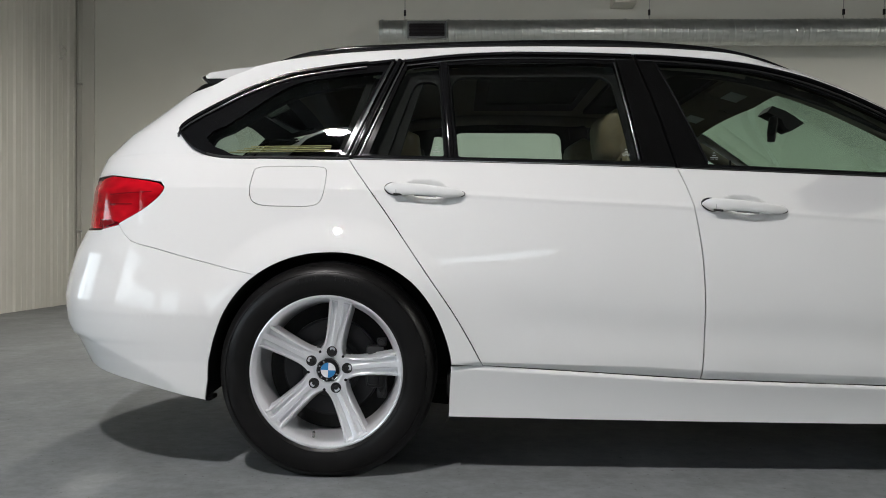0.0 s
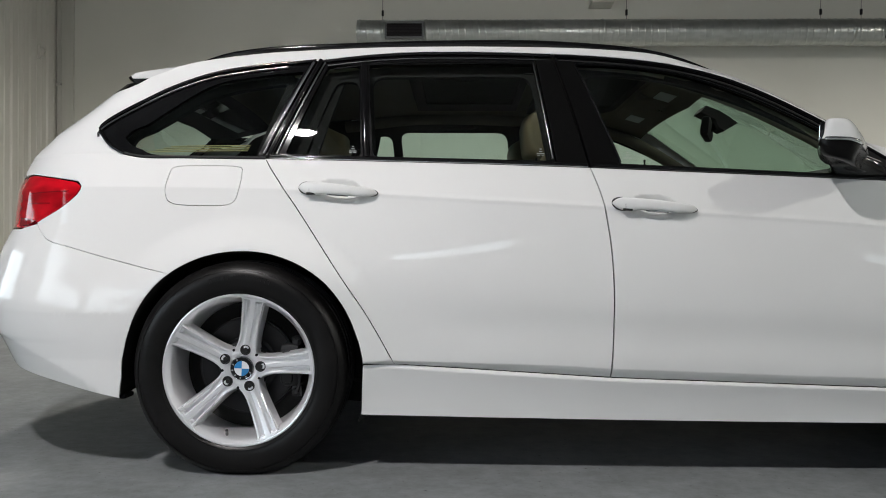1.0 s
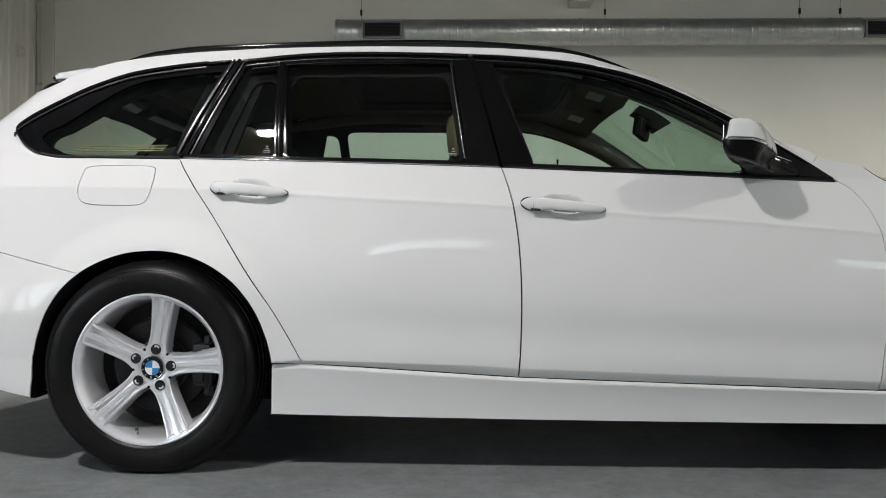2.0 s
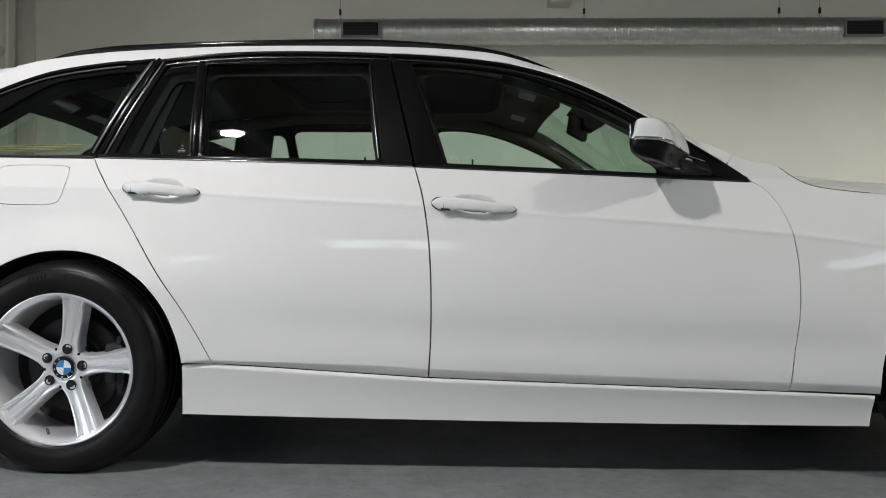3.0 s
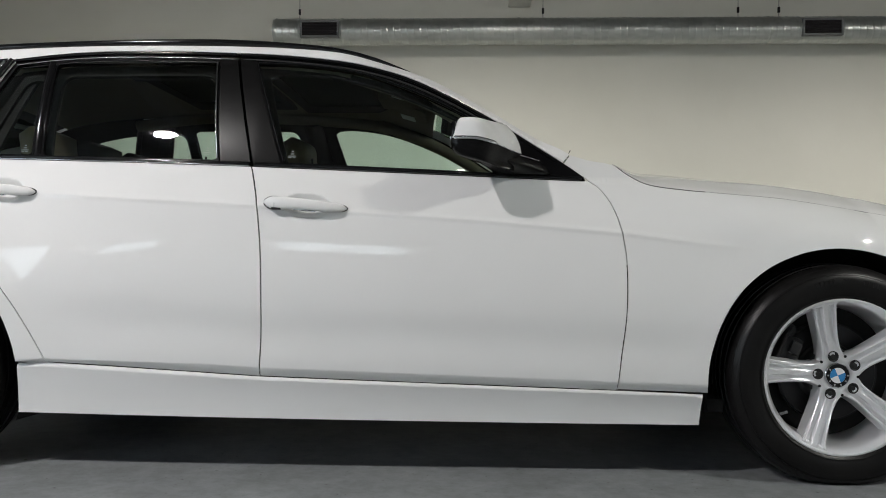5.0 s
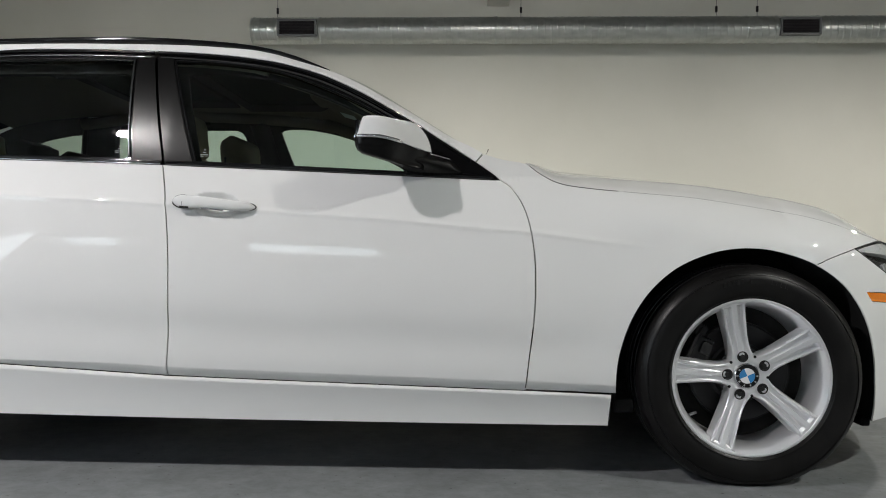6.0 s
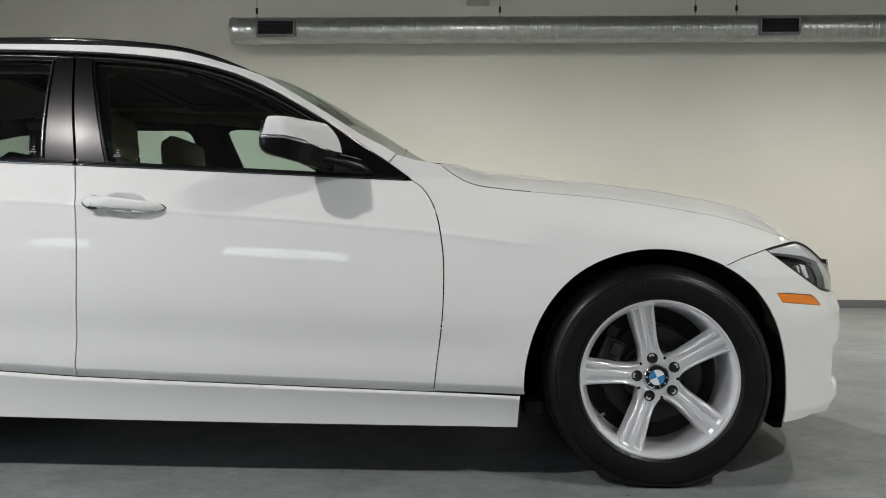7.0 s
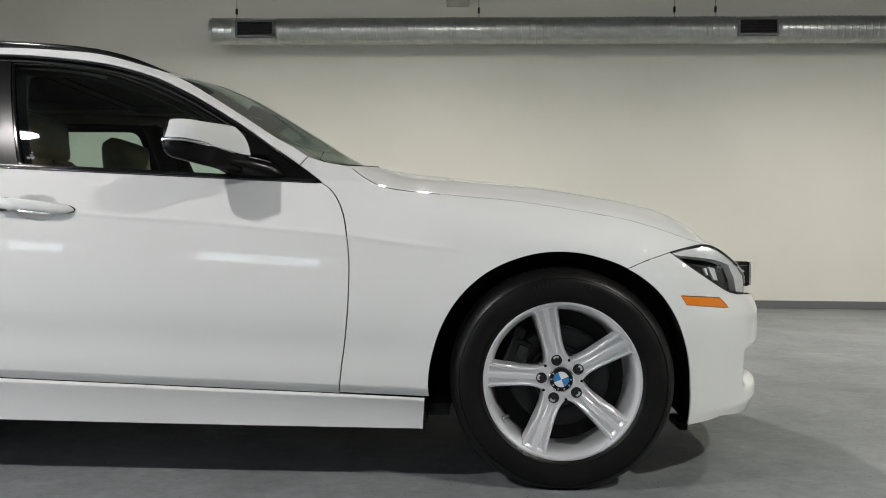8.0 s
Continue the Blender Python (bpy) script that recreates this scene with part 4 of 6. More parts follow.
hood = []
EDGE = np.array([p for p in HOOD_LINE if p[0] > 2.16] + curve([(3.251, 0.711), (3.303, 0.703), (3.354, 0.678), (3.397, 0.646), (3.43, 0.622)])[1:])
for t in np.linspace(0, 1, 64):
    x = 2.165 + (3.43 - 2.165) * t
    zt = float(interp(x, EDGE[:, 0], EDGE[:, 1])) - float(interp(x, (2.40, 2.80, 3.20, 3.26), (0.0003, 0.0013, 0.0013, 0)))
    p = surface(*[float(v) for v in skin([(x, zt)])[0]])
    lead = float(interp(x, (2.165, 2.35, 2.9, 3.2, 3.43), (0.10, 0.06, 0.05, 0.07, 0.10)))
    mid_z = max(zt + 0.003, float(interp(x + lead, (2.13, 2.466, 2.80, 3.05, 3.174, 3.228, 3.298, 3.38, 3.46, 3.525), (0.998, 0.964, 0.919, 0.877, 0.850, 0.829, 0.785, 0.715, 0.662, 0.630))))
    row = []
    for k in np.linspace(0, 1, 22):
        rise = 1 - (1 - k) ** float(interp(x, (2.165, 2.45, 2.85), (1.6, 1.9, 2.7)))
        dome = 0.006 * math.exp(-((k - 0.30) / 0.10) ** 2) * float(interp(x, (2.3, 2.7, 3.2, 3.35), (0, 1, 1, 0)))
        row.append((float(p[0]) + lead * (1 - (1 - k) ** 1.8), float(p[1]) * (1 - k ** 1.1), zt + (mid_z - zt) * rise + dome))
    hood.append(row)
loft("bonnet", hood, PAINT, car, "", 0.006)

# grille in the nose
grille = part("kidney_grille", box(bmesh.new(), 3.38, 3.525, -0.30, 0.30, 0.540, 0.632, 0.02), BLACK, car, "black kidney grille with chrome surround")
for sy in (-1, 1):
    y0, y1 = 0.02 * sy, 0.30 * sy
    bm = bmesh.new()
    for ya, yb, za, zb_ in ((y0, y0 + 0.016 * sy, 0.566, 0.650), (y1 - 0.016 * sy, y1, 0.566, 0.650), (y0 + 0.016 * sy, y1 - 0.016 * sy, 0.636, 0.650), (y0 + 0.016 * sy, y1 - 0.016 * sy, 0.566, 0.578)):
        box(bm, 3.538, 3.546, min(ya, yb), max(ya, yb), za, zb_, 0.003)
    part("chrome_surround", bm, CHROME, grille, "", 50)
    bm = bmesh.new()
    for za, zb_ in ((0.563, 0.574), (0.637, 0.652)):
        box(bm, 3.500, 3.537, min(y0, y1), max(y0, y1), za, zb_, 0.004)
    for ya in (y0, y1 - 0.014 * sy):
        box(bm, 3.500, 3.537, min(ya, ya + 0.014 * sy), max(ya, ya + 0.014 * sy), 0.5745, 0.6365, 0.002)
    part("grille_rim", bm, GLOSS_BLACK, grille, "gloss black rim behind the chrome", 50)
    for i in range(9):
        y = y0 + (y1 - y0) * (i + 0.5) / 9
        part("slat", box(bmesh.new(), 3.505, 3.537, y - 0.005, y + 0.005, 0.580, 0.634, 0.002), SATIN_METAL, grille)

# spoiler over the rear window
rows = []
for k, y in enumerate(np.linspace(0.502, 0, 16)):
    xt = float(interp(y, (0, 0.35, 0.48, 0.545), (-0.575, -0.550, -0.515, -0.482)))
    zt = float(interp(y, (0, 0.35, 0.48, 0.545), (1.312, 1.298, 1.282, 1.266)))
    zr = 1.284 + 0.044 * (1 - (y / 0.60) ** 2.2)
    rows.append([(-0.27, -y, zr + 0.002), (0.5 * (xt - 0.27), -y, zr * 0.5 + zt * 0.5 + 0.010), (xt + 0.02, -y, zt + 0.008), (xt, -y, zt - 0.004), (xt + 0.006, -y, zt - 0.014), (xt + 0.03, -y, zt - 0.034), (-0.40, -y, 1.222), (-0.30, -y, zr - 0.05)])
g = np.array(rows)
spoiler = loft("roof_spoiler", np.transpose(g, (1, 0, 2))[:5], PAINT, car, "", 0.0)
loft("spoiler_underside", np.transpose(g, (1, 0, 2))[4:], GLOSS_BLACK, spoiler, "black underside of the spoiler", 0.0)
WHITE_CHEEK = [(-0.26, 1.305), (-0.312, 1.310), (-0.40, 1.300), (-0.477, 1.288), (-0.492, 1.276), (-0.488, 1.268), (-0.418, 1.269), (-0.36, 1.258), (-0.30, 1.275)]
DARK_CHEEK = [(-0.488, 1.267), (-0.470, 1.243), (-0.455, 1.228), (-0.36, 1.235), (-0.36, 1.257), (-0.418, 1.268)]
for sign in (1, -1):
    for nm, loop, mat in (("spoiler_side", WHITE_CHEEK, PAINT), ("spoiler_cheek", DARK_CHEEK, GLOSS_BLACK)):
        bm = bmesh.new()
        a = [bm.verts.new((x, -0.505 * sign, z)) for x, z in loop]
        b = [bm.verts.new((x, -0.46 * sign, z)) for x, z in loop]
        bm.faces.new(a)
        bm.faces.new(b[::-1])
        for i in range(len(loop)):
            j = (i + 1) % len(loop)
            bm.faces.new((a[i], a[j], b[j], b[i]))
        part(nm, bm, mat, spoiler, "" if mat is PAINT else "black cheek of the spoiler")

# windows and their black surrounds
def line(a, b, n=16):
    return [(a[0] + (b[0] - a[0]) * i / n, a[1] + (b[1] - a[1]) * i / n) for i in range(n + 1)]


def rounded(pts, r, step=0.012):
    """A polygon with rounded corners."""
    out = []
    p = [np.array(a, float) for a in pts]
    for i in range(len(p)):
        a, b, c = p[i - 1], p[i], p[(i + 1) % len(p)]
        u, v = (a - b) / np.linalg.norm(a - b), (c - b) / np.linalg.norm(c - b)
        rr = min(r, 0.45 * np.linalg.norm(a - b), 0.45 * np.linalg.norm(c - b))
        for t in np.linspace(0, 1, 6):
            out.append(tuple((1 - t) ** 2 * (b + u * rr) + 2 * t * (1 - t) * b + t * t * (b + v * rr)))
    full = []
    for a, b in zip(out, out[1:] + out[:1]):
        full += line(a, b, max(1, int(math.dist(a, b) / step)))[:-1]
    return chain(full)


def below_roof(x0, x1, d):
    n = max(2, int(abs(x1 - x0) / 0.02))
    return [(x, edge_at(ROOF_LOW, x) - d) for x in np.linspace(x0, x1, n + 1)]


def window(name, loop, parent, label):
    made = panel(name, loop, GLASS, parent, label, off=-0.006, gap=-0.001, depth=0.003, grid=0.03)
    for o in made:
        o.visible_shadow = False
    return made


Q_GLASS = chain(curve([(0.020, 0.969), (-0.15, 0.970), (-0.300, 0.972), (-0.350, 0.990), (-0.382, 1.030), (-0.372, 1.049), (-0.303, 1.106), (-0.151, 1.211), (-0.004, 1.243), (0.140, 1.260)]), line((0.140, 1.260), (0.020, 0.969)))
Q_FRAME = chain(DLO_REAR, below_roof(0.09, 0.186, 0.0), line((0.186, edge_at(ROOF_LOW, 0.186)), (0.047, 0.958)))
qf = panel("quarter_window_frame", Q_FRAME, GLOSS_BLACK, car, "gloss black quarter window surround", holes=[Q_GLASS], off=-0.001, gap=0.001)
for i, g in enumerate(window("quarter_window", Q_GLASS, car, "tinted rear quarter window")):
    g.parent = qf[i]
V_GLASS = rounded([(0.108, 0.974), (0.346, 0.968), (0.323, 1.284), (0.222, 1.282)], 0.012)
R_GLASS = rounded([(0.386, 0.966), (0.944, 0.951), (0.895, 1.286), (0.357, 1.284)], 0.016)
R_FRAME = chain(belt(0.050, 0.955), line((0.955, float(belt_z(0.955))), (0.900, edge_at(ROOF_LOW, 0.900))), below_roof(0.900, 0.200, 0.0), line((0.200, edge_at(ROOF_LOW, 0.2)), (0.050, float(belt_z(0.05)))))
rf = panel("rear_window_frame", R_FRAME, GLOSS_BLACK, car, "gloss black rear door window frame", holes=[V_GLASS, R_GLASS], off=-0.001, gap=0.001)
for i, g in enumerate(window("fixed_window", V_GLASS, car, "small fixed tinted window")):
    g.parent = rear_doors[i]
for i, g in enumerate(window("door_window", R_GLASS, car, "tinted rear door window")):
    g.parent = rear_doors[i]
for i in (0, 1):
    rf[i].parent = rear_doors[i]
rp = panel("pillar_cover", chain(line((0.955, float(belt_z(0.955)) + 0.012), (1.0535, 0.940)), line((1.0535, 0.940), (0.962, 1.303)), line((0.962, 1.303), (0.903, 1.305), 4), line((0.903, 1.305), (0.955, float(belt_z(0.955)) + 0.012))), PILLAR, car, "satin black pillar cover", off=0.003, gap=0.0015, depth=0.012)
fp = panel("pillar_cover", chain(line((1.0595, 0.939), (1.147, 0.936)), line((1.147, 0.936), (1.024, 1.295)), line((1.024, 1.295), (0.968, 1.301), 4), line((0.968, 1.301), (1.0595, 0.939))), PILLAR, car, "satin black pillar cover", off=0.003, gap=0.0015, depth=0.012)
F_TOP = curve([(1.034, 1.284), (1.199, 1.275), (1.378, 1.245), (1.547, 1.181), (1.70, 1.105), (1.885, 0.995)])
F_GLASS = chain(line((1.156, 0.942), (1.885, 0.910)), line((1.885, 0.910), (1.885, 0.995), 4), F_TOP[::-1], line((1.034, 1.284), (1.156, 0.942)))
F_FRAME = chain(belt(1.060, 2.080), line((2.080, 0.894), (2.012, 0.944), 5), below_roof(2.010, 0.968, 0.0), line((0.968, edge_at(ROOF_LOW, 0.968)), (1.060, float(belt_z(1.06)))))
ff = panel("front_window_frame", F_FRAME, GLOSS_BLACK, car, "gloss black front door window frame", holes=[F_GLASS], off=-0.001, gap=0.001)
fw = window("door_window", F_GLASS, car, "tinted front door window")
for i in (0, 1):
    rp[i].parent = rear_doors[i]
    for o in (fp[i], ff[i], fw[i]):
        o.parent = front_doors[i]



def glass_stamp(x, z, holder):
    """A few pale printed bars near the lower corner of a pane."""
    bm = bmesh.new()
    for dx, dz, w, h in ((0.001, 0.012, 0.006, 0.0030), (0.001, 0.004, 0.010, 0.0024), (0, -0.003, 0.024, 0.0022), (-0.006, -0.0080, 0.010, 0.0018), (0.007, -0.0080, 0.008, 0.0018)):
        y = float(surface(*skin([(x + dx, z + dz)])[0], -0.0055)[1])
        box(bm, x + dx - w / 2, x + dx + w / 2, y - 0.0008, y + 0.0002, z + dz - h / 2, z + dz + h / 2)
    return part("glass_stamp", bm, STAMP, holder, "small pale maker's mark")


def lock_pin(x, z, holder):
    y = float(surface(*skin([(x, z)])[0], -0.035)[1])
    bm = tube(bmesh.new(), [(x, y, z - 0.045), (x, y, z + 0.003), (x, y, z + 0.006), (x, y, z + 0.0105), (x, y, z + 0.012)], [0.0027, 0.0027, 0.0034, 0.0034, 0.002], 12)
    return part("lock_pin", bm, BLACK, holder, "small black lock pin", 50)


glass_stamp(0.320, 0.986, rear_doors[0])
glass_stamp(0.908, 0.976, rear_doors[0])
glass_stamp(1.177, 0.965, front_doors[0])
lock_pin(0.898, 0.951, rear_doors[0])
lock_pin(1.235, 0.945, front_doors[0])


def strip(name, pts, off, radius, mat, parents, label="", flat=1.0, n=8):
    q = np.array(skin(pts))
    p = surface(q[:, 0], q[:, 1], off)
    out = []
    for i, sign in enumerate((1, -1)):
        out.append(part(name, tube(bmesh.new(), [(a, b * sign, c) for a, b, c in p], radius, n, flat), mat, parents[i] if isinstance(parents, list) else parents, label, 60))
    return out


strip("lamp_rim", LAMP_TOP[:-3], -0.001, 0.0024, SEAL, lenses, "thin black rim of the headlamp")
strip("lamp_rim", lamp_low[:-2], -0.001, 0.0022, SEAL, lenses, "thin black rim of the headlamp")
strip("waist_trim", [(x, z + 0.006) for x, z in belt(0.062, 1.050)], 0.002, 0.0065, GLOSS_BLACK, rear_doors, "gloss black waist trim")
strip("waist_trim", [(x, z + 0.006) for x, z in belt(1.066, 2.070)], 0.002, 0.0065, GLOSS_BLACK, front_doors, "gloss black waist trim")
# bright metal strips stand in for the reflection along the gloss waist trim
strip("waist_glint", [(x, z - 0.0005) for x, z in belt(0.062, 1.050)], 0.0035, 0.0018, CHROME, rear_doors, "thin bright strip standing in for the glint on the waist trim")
strip("waist_glint", [(x, z - 0.0005) for x, z in belt(1.066, 2.06)], 0.0035, 0.0012, SATIN_METAL, front_doors, "thin bright strip standing in for the glint on the waist trim")
strip("window_trim", [p for p in chain(DLO_REAR, below_roof(0.09, 0.18, 0.003)) if p[0] < -0.40 or p[1] > 1.0], 0.003, 0.006, GLOSS_BLACK, qf, "thin gloss black window trim")
strip("window_trim", [p for p in DLO_REAR if p[0] > -0.41 and p[1] < 0.99], 0.001, 0.005, SEAL, qf, "black rubber lower window edge")
strip("window_trim", [(x - 0.004, z - 0.017) for x, z in DLO_REAR[46:]], 0.003, 0.004, SATIN_METAL, qf, "thin bright window trim")
strip("divider_trim", line((0.040, 0.972), (0.172, 1.292)), 0.003, 0.006, SATIN_METAL, qf, "bright slanting divider strip")
strip("divider_trim", line((0.062, 0.968), (0.196, 1.300)), 0.003, 0.009, GLOSS_BLACK, rear_doors, "gloss black slanting divider strip")
strip("divider_trim", line((0.079, 0.966), (0.213, 1.302)), 0.002, 0.004, SATIN_METAL, rear_doors, "thin bright divider strip")
strip("window_post", line((0.366, 0.962), (0.340, 1.290)), 0.002, 0.012, GLOSS_BLACK, rear_doors, "gloss black upright window post", 0.6)
strip("roof_trim", below_roof(0.20, 0.955, 0.010), 0.003, 0.0055, GLOSS_BLACK, rear_doors, "gloss black roof edge trim")
strip("roof_trim", below_roof(0.97, 2.0, 0.010), 0.003, 0.0055, BLACK, front_doors, "black roof edge trim")
strip("roof_trim", below_roof(0.22, 0.950, 0.026), 0.001, 0.0028, SATIN_METAL, rear_doors, "thin bright line in the roof trim")
strip("roof_trim", below_roof(0.98, 1.97, 0.026), 0.001, 0.0028, SEAL, front_doors, "thin dark line in the roof trim")
strip("window_seal", below_roof(0.24, 0.90, 0.040), -0.001, 0.0035, PILLAR, rear_doors, "dark window seal")
strip("window_seal", F_TOP, -0.001, 0.0035, BLACK, front_doors, "dark window seal")
strip("window_seal", line((0.945, 0.955), (0.897, 1.286)), 0.002, 0.0035, SATIN_METAL, rear_doors, "thin bright window edge")
strip("window_seal", line((1.154, 0.945), (1.033, 1.284)), 0.000, 0.0030, BLACK, front_doors, "dark window seal")

strip("bonnet_seam", [p for p in HOOD_LINE if 2.168 < p[0] < 2.46], -0.0002, 0.0011, SEAL, car, "fine dark bonnet shut line")
strip("bonnet_seam", [p for p in HOOD_LINE if p[0] > 2.455], -0.0003, 0.0006, SKIRT, car, "fine grey bonnet shut line")
for sign in (1, -1):
    part("wiper", tube(bmesh.new(), [(2.20, -0.30 * sign, 0.985), (2.070, -0.60 * sign, 0.965), (2.046, -0.605 * sign, 0.978), (2.057, -0.606 * sign, 1.002)], 0.0018, 8), BLACK, car, "black wiper arm", 60)

# roof rails
RAIL = curve([(-0.215, 1.312), (-0.156, 1.330), (-0.11, 1.339), (0.008, 1.351), (0.127, 1.357), (0.366, 1.366), (0.649, 1.372), (0.93, 1.370), (1.211, 1.350), (1.36, 1.323), (1.45, 1.296), (1.525, 1.268)], 0.04)
for sign in (1, -1):
    n = len(RAIL)
    rr = [0.012 * min(1, 0.35 + 6 * min(i, n - 1 - i) / n) for i in range(n)]
    part("roof_rail", tube(bmesh.new(), [(x, -0.562 * sign, z) for x, z in RAIL], rr, 12), GLOSS_BLACK, car, "gloss black roof rail", 60)

# door handles
def door_handle(cx, cz, half, parents):
    q = np.linspace(0, 1, 26)
    for i, sign in enumerate((1, -1)):
        bm = bmesh.new()
        rings = []
        for t in q:
            x = cx - half + 2 * half * t
            z = cz - 0.078 * (x - cx)
            end = min(1, (max(t, 0.002) / 0.11) ** 0.5, (max(1 - t, 0.003) / 0.07) ** 0.5)
            up = end * float(interp(t, (0, 0.45, 0.75, 1), (0.0195, 0.0195, 0.0160, 0.0125)))
            dn = end * float(interp(t, (0, 0.24, 0.31, 0.66, 0.74, 1), (0.0205, 0.0200, 0.0160, 0.0150, 0.0170, 0.0110)))
            mid = 0.020 * float(interp(t, (0, 0.1, 0.28, 0.72, 0.92, 1), (0.25, 0.5, 1, 1, 0.45, 0.2))) + 0.002
            thick = 0.0105 * min(1, (max(t, 0.002) / 0.06) ** 0.5, (max(1 - t, 0.003) / 0.06) ** 0.5)
            base = -float(side_w(x, z)) - mid
            rings.append([bm.verts.new((x, (base - thick * math.copysign(abs(math.cos(a)) ** 0.75, math.cos(a))) * sign, z + (up if math.sin(a) > 0 else dn) * math.copysign(abs(math.sin(a)) ** 0.75, math.sin(a)))) for a in (2 * math.pi * k / 20 for k in range(20))])
        for a, b in zip(rings, rings[1:]):
            for k in range(20):
                bm.faces.new((a[k], a[(k + 1) % 20], b[(k + 1) % 20], b[k]))
        bm.faces.new(rings[0])
        bm.faces.new(rings[-1][::-1])
        h = part("door_handle", bm, PAINT, parents[i], "", 60)
        for x0, x1, hz in ((cx - half - 0.0014, cx - half + 0.062, 0.0214), (cx + half - 0.072, cx + half + 0.003, 0.0135)):
            bm = bmesh.new()
            ring = []
            for k in range(28):
                a = 2 * math.pi * k / 28
                x = (x0 + x1) / 2 + (x1 - x0) / 2 * math.cos(a)
                z = cz - 0.078 * (x - cx) + hz * math.sin(a)
                ring.append(bm.verts.new((x, -(float(side_w(x, z)) + 0.0015) * sign, z)))
            f = bm.faces.new(ring)
            r = bmesh.ops.extrude_face_region(bm, geom=[f])
            for v in r["geom"]:
                if isinstance(v, bmesh.types.BMVert):
                    v.co.y -= 0.0018 * sign
            part("gasket", bm, SEAL, parents[i], "black rubber gasket")
        # bright strip added for the highlight reflected under the grip
        z0 = [(x, cz - 0.078 * (x - cx) - 0.0165) for x in np.linspace(cx - 0.03, cx + 0.035, 10)]
        part("underside_glint", tube(bmesh.new(), [(x, -(float(side_w(x, z)) + 0.020) * sign, z) for x, z in z0], 0.0026, 8), CHROME, parents[i], "thin bright strip standing in for the highlight under the handle", 60)
        xs_ = cx - half + 0.036
        zs_ = cz - 0.078 * (xs_ - cx)
        part("seam", tube(bmesh.new(), [(xs_, -(float(side_w(xs_, zs_ + d)) + e) * sign, zs_ + d) for d, e in ((-0.016, 0.022), (0, 0.0245), (0.016, 0.022))], 0.0006, 6), SKIRT, parents[i], "fine grey seam")
        xs_ = cx - half + 0.042
        zs_ = cz - 0.078 * (xs_ - cx) - 0.0170
        slot = box(bmesh.new(), -0.014, 0.014, -0.003, 0.003, -0.003, 0.003, 0.0012)
        slot.transform(pose(xs_, -(float(side_w(xs_, zs_)) + 0.0185) * sign, zs_, 0, 4.5, 0))
        part("key_slot", slot, SEAL, parents[i], "small dark key slot cover")


door_handle(HANDLES[0][0], HANDLES[0][1], 0.121, rear_doors)
door_handle(HANDLES[1][0], HANDLES[1][1], 0.125, front_doors)

# door mirrors
M_PLAN = curve([(1.676, -0.972), (1.688, -0.988), (1.72, -0.993), (1.760, -0.990), (1.790, -0.970), (1.822, -0.922), (1.858, -0.877), (1.883, -0.829), (1.855, -0.812), (1.79, -0.815), (1.745, -0.822), (1.732, -0.84), (1.704, -0.905)], 0.012, True)
M_SPLIT = lambda x: float(interp(x, (1.675, 1.745, 1.79, 1.835, 1.868), (0.990, 0.988, 0.980, 0.970, 0.962)))


def mirror_ring(f, z_end, fall, rear, length, width):
    """The plan of the mirror at a share of the way from the joint to its top or bottom."""
    ring = []
    for x, y in M_PLAN:
        back = 1.675 + 0.43 * (y + 0.985)
        px = back + rear + (x - back) * length
        ring.append((px, -0.90 + (y + 0.90) * width, M_SPLIT(x) * (1 - f) + (z_end - fall * (x - 1.70)) * f))
    return ring


def closed_loft(rings, sign):
    bm = bmesh.new()
    vs = [[bm.verts.new((x, y * sign, z)) for x, y, z in r] for r in rings]
    m = len(vs[0])
    for a, b in zip(vs, vs[1:]):
        for k in range(m):
            bm.faces.new((a[k], a[(k + 1) % m], b[(k + 1) % m], b[k]))
    bm.faces.new(vs[0])
    bm.faces.new(vs[-1][::-1])
    bmesh.ops.recalc_face_normals(bm, faces=bm.faces)
    return bm


def arm_ring(y, x0, x1, z0, z1, lean=0.0, n=24):
    ring = []
    for k in range(n):
        c, d = math.cos(2 * math.pi * k / n), math.sin(2 * math.pi * k / n)
        ring.append(((x0 + x1) / 2 + (x1 - x0) / 2 * math.copysign(abs(c) ** 0.5, c) - max(c, 0) * lean * (1 + d), y, (z0 + z1) / 2 + (z1 - z0) / 2 * math.copysign(abs(d) ** 0.6, d)))
    return ring


CAP_RINGS = [mirror_ring(f, 1.049, 0.0, *v) for f, *v in ((0.02, 0, 1, 1), (0.25, 0.004, 0.945, 1), (0.45, 0.008, 0.875, 0.997), (0.62, 0.011, 0.80, 0.99), (0.76, 0.013, 0.72, 0.98), (0.87, 0.015, 0.645, 0.96), (0.945, 0.018, 0.575, 0.925), (0.985, 0.024, 0.50, 0.87), (1.0, 0.030, 0.40, 0.78), (1.004, 0.045, 0.25, 0.40))]
LOW_RINGS = [mirror_ring(f, 0.935, 0.15, *v) for f, *v in ((0, -0.002, 1, 1.004), (0.25, -0.003, 0.97, 1.0), (0.5, -0.001, 0.90, 0.985), (0.7, 0.003, 0.83, 0.955), (0.85, 0.011, 0.76, 0.90), (0.95, 0.022, 0.68, 0.82), (1.0, 0.036, 0.58, 0.70), (1.0, 0.060, 0.40, 0.40))]
